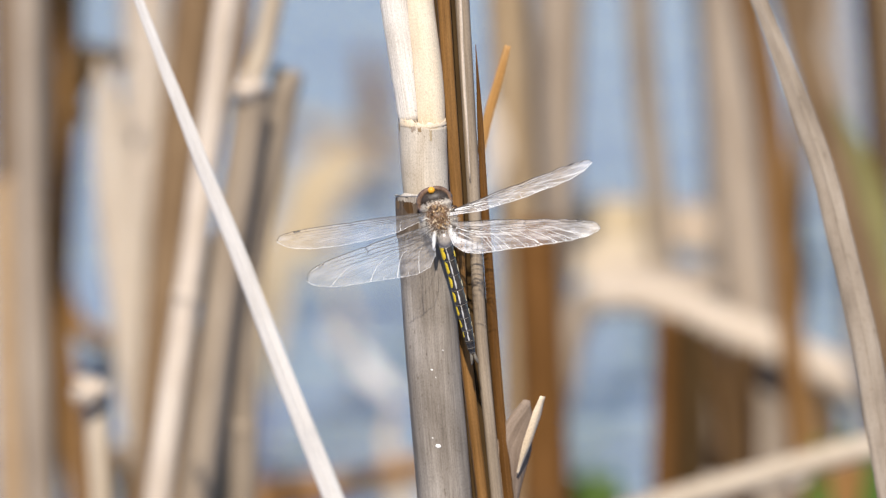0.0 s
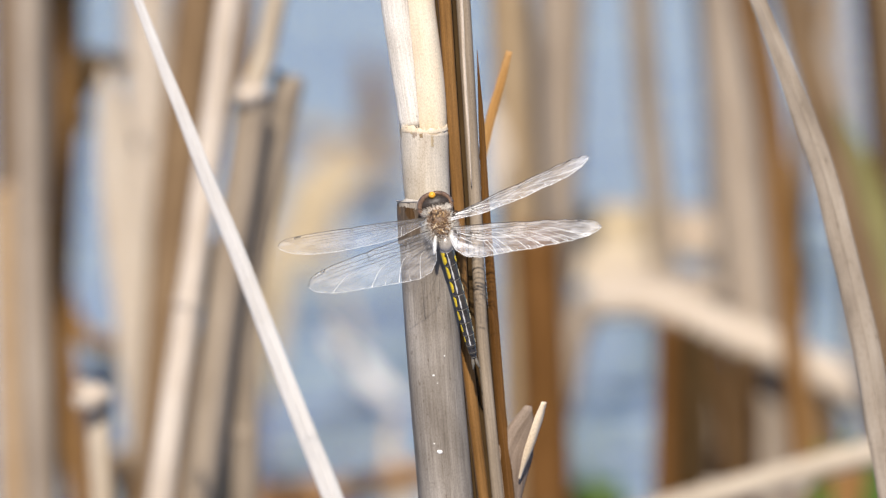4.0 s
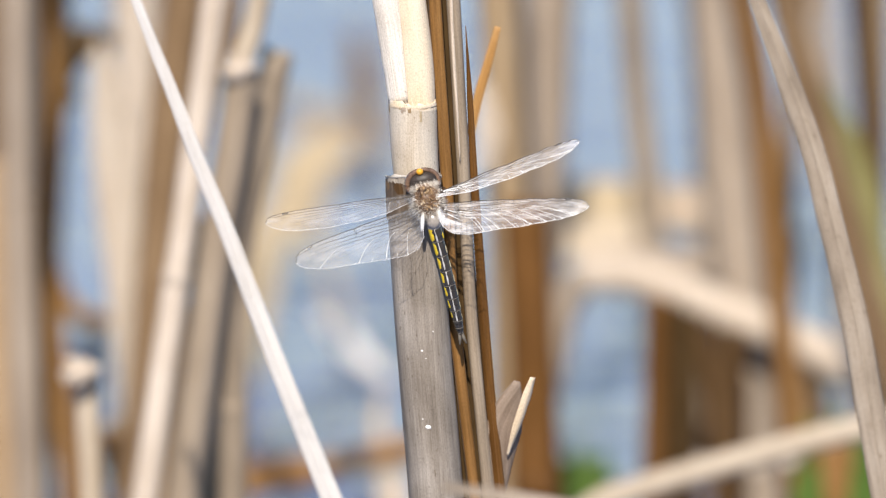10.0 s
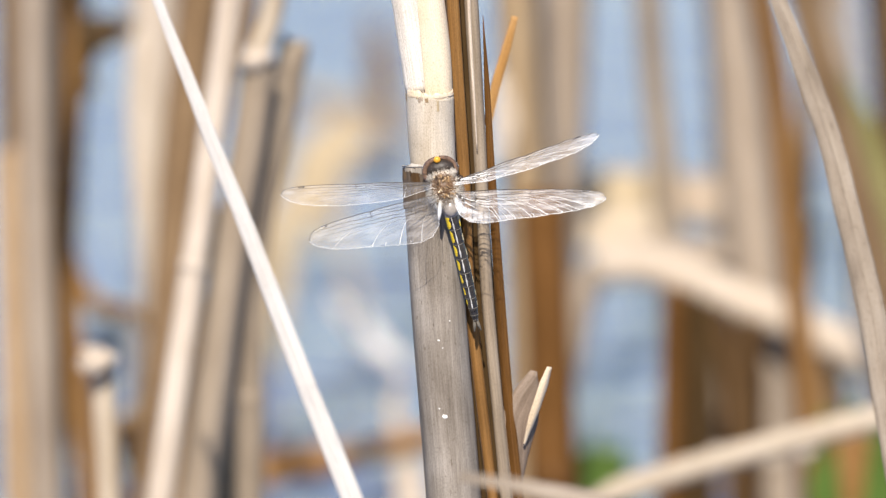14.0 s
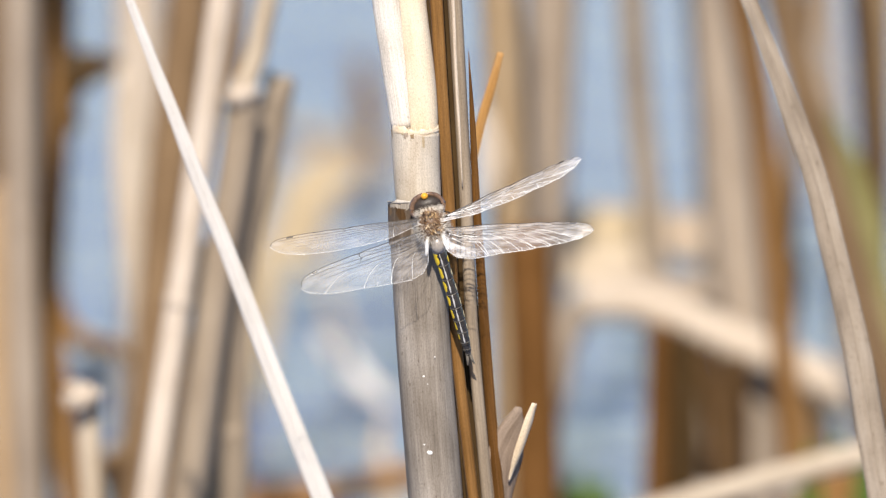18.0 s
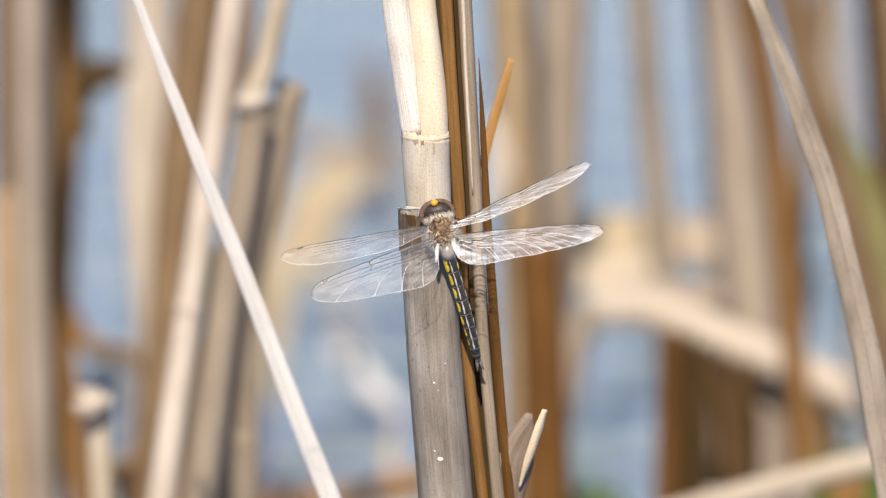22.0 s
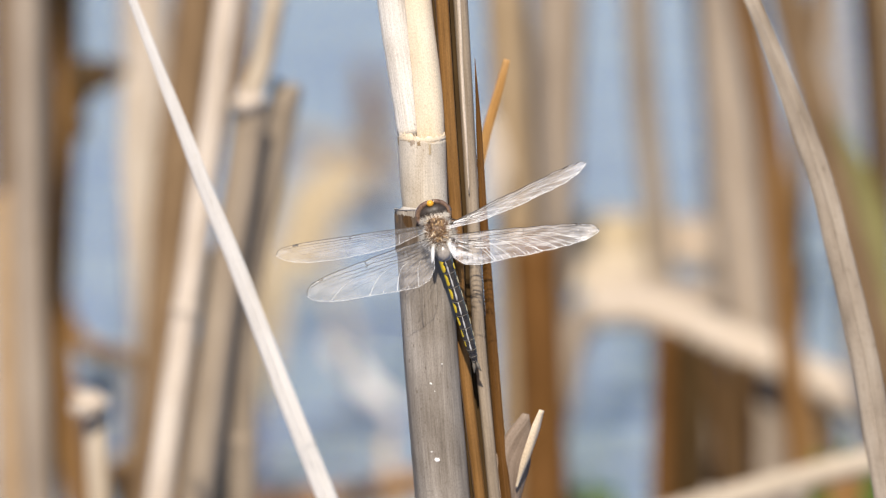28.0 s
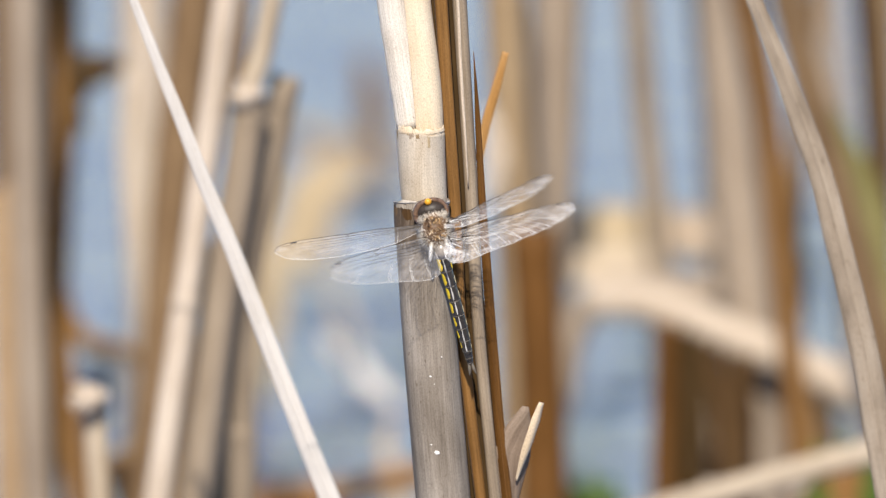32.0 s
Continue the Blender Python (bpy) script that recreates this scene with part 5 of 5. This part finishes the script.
def motions():
    # the body slips down a little when the wings start to beat
    walk(fly, [(t, Matrix.Translation(FLY0 + Vector((dx, 0, dz)) * U) @ FACE) for t, dx, dz in
               ((0, -0.2, -0.9), (1, -1.1, -0.7), (2, -1.5, 0.1), (3, -1.6, 1.2), (5.5, -1.1, -0.6), (7, -1.5, -0.4), (8, -2.2, -0.9), (9, -2.3, -1.5), (10, -3, -1.7), (11, -2.9, -0.1), (12, -3.6, 0.4), (13, -2.9, 0.4), (13.5, -2.8, 0.6), (14, -2.4, 1), (16.5, 1.3, 0.3), (17, 1.3, 0.5), (18, 1, 0.4), (19, 0.7, 0.5), (20, 0.6, 0.3), (21, 0.6, -0.1), (22, 0.3, -0.5), (23, 0.3, -0), (24, 0.5, 0.5), (25, 0.6, 0.2), (27.5, -0.5, 0.4), (28, -0.6, -0), (29, -1.2, -0.7), (30, -2.7, -1.8), (31, -3, -3.4), (31.5, -1.6, -1.1), (31.8, -1.6, -1.1), (31.9, -4, -2), (32, -3.1, -9.5))])
    # abdomen: swing sideways and lift
    walk(abdomen, [(t, pose(0, -26 * U, 2 * U, lift + 14, 0, side)) for t, side, lift in
                   ((0, -0.1, 4), (0.5, 0, 4), (1, -0, 4), (1.5, 0.5, 4), (2, -0.3, 4), (2.5, 0.8, 4), (3, 0.4, 4), (3.5, 0.2, 4), (5.5, -0.2, 4), (6, -0.5, 4), (6.5, 0.2, 4.3), (7, -0.4, 4.7), (7.5, 0.6, 5), (8, 0.8, 5.3), (8.5, 1, 5.7), (9, -1.3, 6), (9.5, -0.6, 6), (10, -0.1, 6), (10.5, 0.4, 6), (11, -0, 6), (11.5, -0.9, 6), (12, 0.1, 6), (12.5, 0.1, 7), (13, 0.1, 8), (13.5, -1.2, 8), (14, -1, 8), (14.5, 1.6, 8), (16.5, 0.9, 8), (17, 1, 8), (17.5, 1.4, 8.5), (18, 2, 9), (18.5, 0.8, 9.5), (19, 2.3, 10), (19.5, 2.1, 10), (20, 3.6, 10), (20.5, 2.1, 10), (21, 2.5, 10), (21.5, 2, 10), (22, 1.9, 10), (22.5, 3, 10), (23, 2.1, 10), (23.5, 2.8, 9.9), (24, 2.6, 9.8), (24.5, 2.2, 9.7), (25, 3.1, 9.6), (25.5, 1.9, 9.5), (27.5, 2.4, 9.1), (28, 2.1, 9), (28.5, 0.8, 8.9), (29, 1.9, 8.7), (29.5, 1.4, 8.6), (30, 1.5, 8.5), (30.5, 0.1, 8.3), (31, 0.9, 8.2), (31.5, 0.4, 8.1), (31.9, 0.2, 6), (32, 0.4, 5))])
    # wings: turn in their own plane (raise), out of it (flap) and about their length (pitch)
    beat = (
        (wing_rf, 1, 19, 7, -60, ((0, 7.5, 3), (0.5, 8.1, 3), (2, 12.5, 3), (3, 11.9, 3), (5.5, 8, 3), (6, 5.9, 3), (6.5, 7.7, 3), (7, 7.8, 3), (7.5, 10.6, 3), (8, 10, 3), (8.5, 11.9, 3), (9, 6.2, 3), (9.5, 6, 3), (10, 8.4, 3), (10.5, 11.3, 3), (11, 9.5, 3), (11.5, 7.5, 3), (12, 8.1, 3), (12.5, 10.8, 3), (13, 14.2, 3), (13.5, 8.5, 3), (14, 6.1, 3), (14.5, 10.1, 3), (16.5, 7.5, 3), (17, 7.9, 3), (17.5, 11, 3), (18, 11.5, 3), (18.5, 10.6, 3), (19, 11.7, 3), (19.5, 9.5, 3), (20, 10.7, 3), (20.5, 11.1, 3), (21, 13.5, 3), (21.5, 10.9, 3), (22, 12.3, 3), (22.5, 11.1, 3), (23, 10.1, 3), (23.5, 14.2, 3), (24, 9.5, 3), (24.5, 11.8, 3), (25, 12.8, 3), (25.5, 11.3, 3), (27.5, 16.1, 3), (28, 12.4, 3), (28.5, 12.3, 3), (29, 11.6, 3), (29.5, 11.6, 3), (30, 13.1, 3), (30.5, 9, 3), (31, 10, 3), (31.5, 11.5, 3), (31.8, 11.5, 3), (31.9, 4.3, 16), (32, 12.4, 38))),
        (wing_rh, 1, 16, -12, -50, ((0, -12.3, 3), (0.5, -10.8, 3), (1, -13.5, 3), (1.5, -9.5, 3), (2, -7.2, 3), (2.5, -7, 3), (3, -9.1, 3), (3.5, -10, 3), (5.5, -10.1, 3), (6, -10.9, 3), (6.5, -9.9, 3), (7, -10.4, 3), (7.5, -7.2, 3), (8, -7, 3), (9, -12.3, 3), (9.5, -11.6, 3), (10, -11.1, 3), (10.5, -9.6, 3), (11, -9.8, 3), (12, -10.9, 3), (13, -6.1, 3), (13.5, -10.4, 3), (14, -12.5, 3), (16.5, -11.4, 3), (17, -11, 3), (17.5, -10.7, 3), (18, -10.5, 3), (18.5, -10.6, 3), (19, -9.2, 3), (19.5, -7.8, 3), (20, -6.4, 3), (20.5, -7.8, 3), (21, -8.6, 3), (21.5, -9.1, 3), (22, -8.5, 3), (22.5, -7.2, 3), (23, -8.7, 3), (23.5, -7.9, 3), (24, -8.2, 3), (24.5, -9.7, 3), (25, -8.7, 3), (25.5, -8.9, 3), (27.5, -5.8, 3), (28, -8.1, 3), (28.5, -9.1, 3), (29, -7.9, 3), (29.5, -6.7, 3), (30, -8.2, 3), (30.5, -8.6, 3), (31, -8.2, 3), (31.5, -10.3, 3), (31.8, -10.3, 3), (31.9, -7.5, 12), (32, 1.6, 26))),
        (wing_lf, -1, -19, 14, -44, ((0, 6.6, 3), (0.5, 3.7, 3), (1, 6.8, 3), (1.5, 4.9, 3), (2, 6.2, 3), (2.5, 8.7, 3), (3, 5.3, 3), (3.5, 6.3, 3), (5.5, 6.3, 3), (6, 5.5, 3), (6.5, 4.1, 3), (7, 4.4, 3), (7.5, 2.7, 3), (8, 4.4, 3), (8.5, 6.1, 3), (9, 4.5, 3), (9.5, 4.6, 3), (10, 6.5, 3), (10.5, 5.2, 3), (11, 6.2, 3), (11.5, 7.2, 3), (12, 7.7, 3), (13, 8.1, 3), (13.5, 11, 3), (14, 12.7, 3), (14.5, 8.3, 3), (16.5, 7.2, 3), (17, 7.8, 3), (17.5, 7.9, 3), (18, 6.5, 3), (18.5, 8.1, 3), (19, 4.5, 3), (19.5, 4.3, 3), (20, 3, 3), (20.5, 5.8, 3), (21, 5.4, 3), (21.5, 4.8, 3), (22, 4.9, 3), (22.5, 4.2, 3), (23, 5.4, 3), (23.5, 5.9, 3), (24, 3, 3), (24.5, 6.2, 3), (25, 7.1, 3), (25.5, 6.2, 3), (27.5, 4.2, 3), (28, 6.4, 3), (28.5, 6, 3), (29, 4.4, 3), (29.5, 3.5, 3), (30, 5.8, 3), (30.5, 4.1, 3), (31, 4.3, 3), (31.5, 6.8, 3), (31.8, 6.8, 3), (31.9, 4.1, 6), (32, 6.9, 6))),
        (wing_lh, -1, -20, -10, -32, ((0, -4.5, 3), (0.5, -3.9, 3), (1, -3.8, 3), (1.5, -4.8, 3), (2, -2.2, 3), (2.5, -1.2, 3), (3, -3, 3), (5.5, -5.9, 3), (6, -5.8, 3), (6.5, -5.3, 3), (7, -4.8, 3), (7.5, -6.5, 3), (8, -7, 3), (8.5, -5.5, 3), (9, -4.9, 3), (9.5, -6.3, 3), (10, -4.7, 3), (10.5, -3.8, 3), (11, -4.1, 3), (11.5, -2.1, 3), (12, -4.2, 3), (12.5, -5.7, 3), (13, -4.9, 3), (13.5, -1.3, 3), (14, -0.3, 3), (14.5, -4.5, 3), (16.5, -2.3, 3), (17, -2, 3), (17.5, -3.7, 3), (18, -5.4, 3), (18.5, -2.9, 3), (19, -6.6, 3), (19.5, -5.1, 3), (20, -7.5, 3), (21, -7, 3), (21.5, -5.3, 3), (22, -6.1, 3), (22.5, -6.2, 3), (23, -6.3, 3), (23.5, -7.3, 3), (24, -8.7, 3), (24.5, -6.4, 3), (25, -5.8, 3), (25.5, -7.1, 3), (27.5, -8.8, 3), (28, -5.4, 3), (28.5, -7, 3), (29, -8.7, 3), (29.5, -7, 3), (30, -7.9, 3), (30.5, -7.5, 3), (31, -6.4, 3), (31.5, -5.9, 3), (31.8, -5.9, 3), (31.9, -3, 14), (32, -0.7, 38))),
    )
    for w, sx, x, y, pitch, rows in beat:
        walk(w, [(t, pose(x * U, y * U, 12 * U) @ pose(0, 0, 0, 0, 0, sx * up_) @ pose(0, 0, 0, 0, -sx * flap_, 0) @ pose(0, 0, 0, pitch, 0, 0)) for t, up_, flap_ in rows])
    # a faded leaf behind that the wind pushes over
    walk(pale_leaf, [(t, Matrix.Translation(PALE0 + Vector((dx, 0, 0)))) for t, dx in
                     ((0, -0.0055), (3.5, -0.0050), (9, -0.0042), (12.0, -0.0035), (12.6, -0.0037), (13.0, -0.0010), (14.5, 0.0003), (20, 0.0), (28, 0.0005), (32, 0.0004))])


pale_leaf = leaf([to_water((-0.0623, 0.3400, 0.1071), (-0.0612, 0.3400, 0.0949)), (-0.0612, 0.3400, 0.0949), (-0.0623, 0.3400, 0.1071), (-0.0637, 0.3400, 0.1193), (-0.0651, 0.3400, 0.1315), (-0.0663, 0.3400, 0.1437), (-0.0672, 0.3400, 0.1522), (-0.0681, 0.3400, 0.1589)],
                 [(0, 0.005), (0.2, 0.006), (0.45, 0.0085), (0.75, 0.0098), (0.88, 0.0085), (0.96, 0.0045), (1, 0.001)], FADED, "broad faded reed leaf swaying in the wind", fold=0.15, seed=61)
PALE0 = pale_leaf.location.copy()

motions()
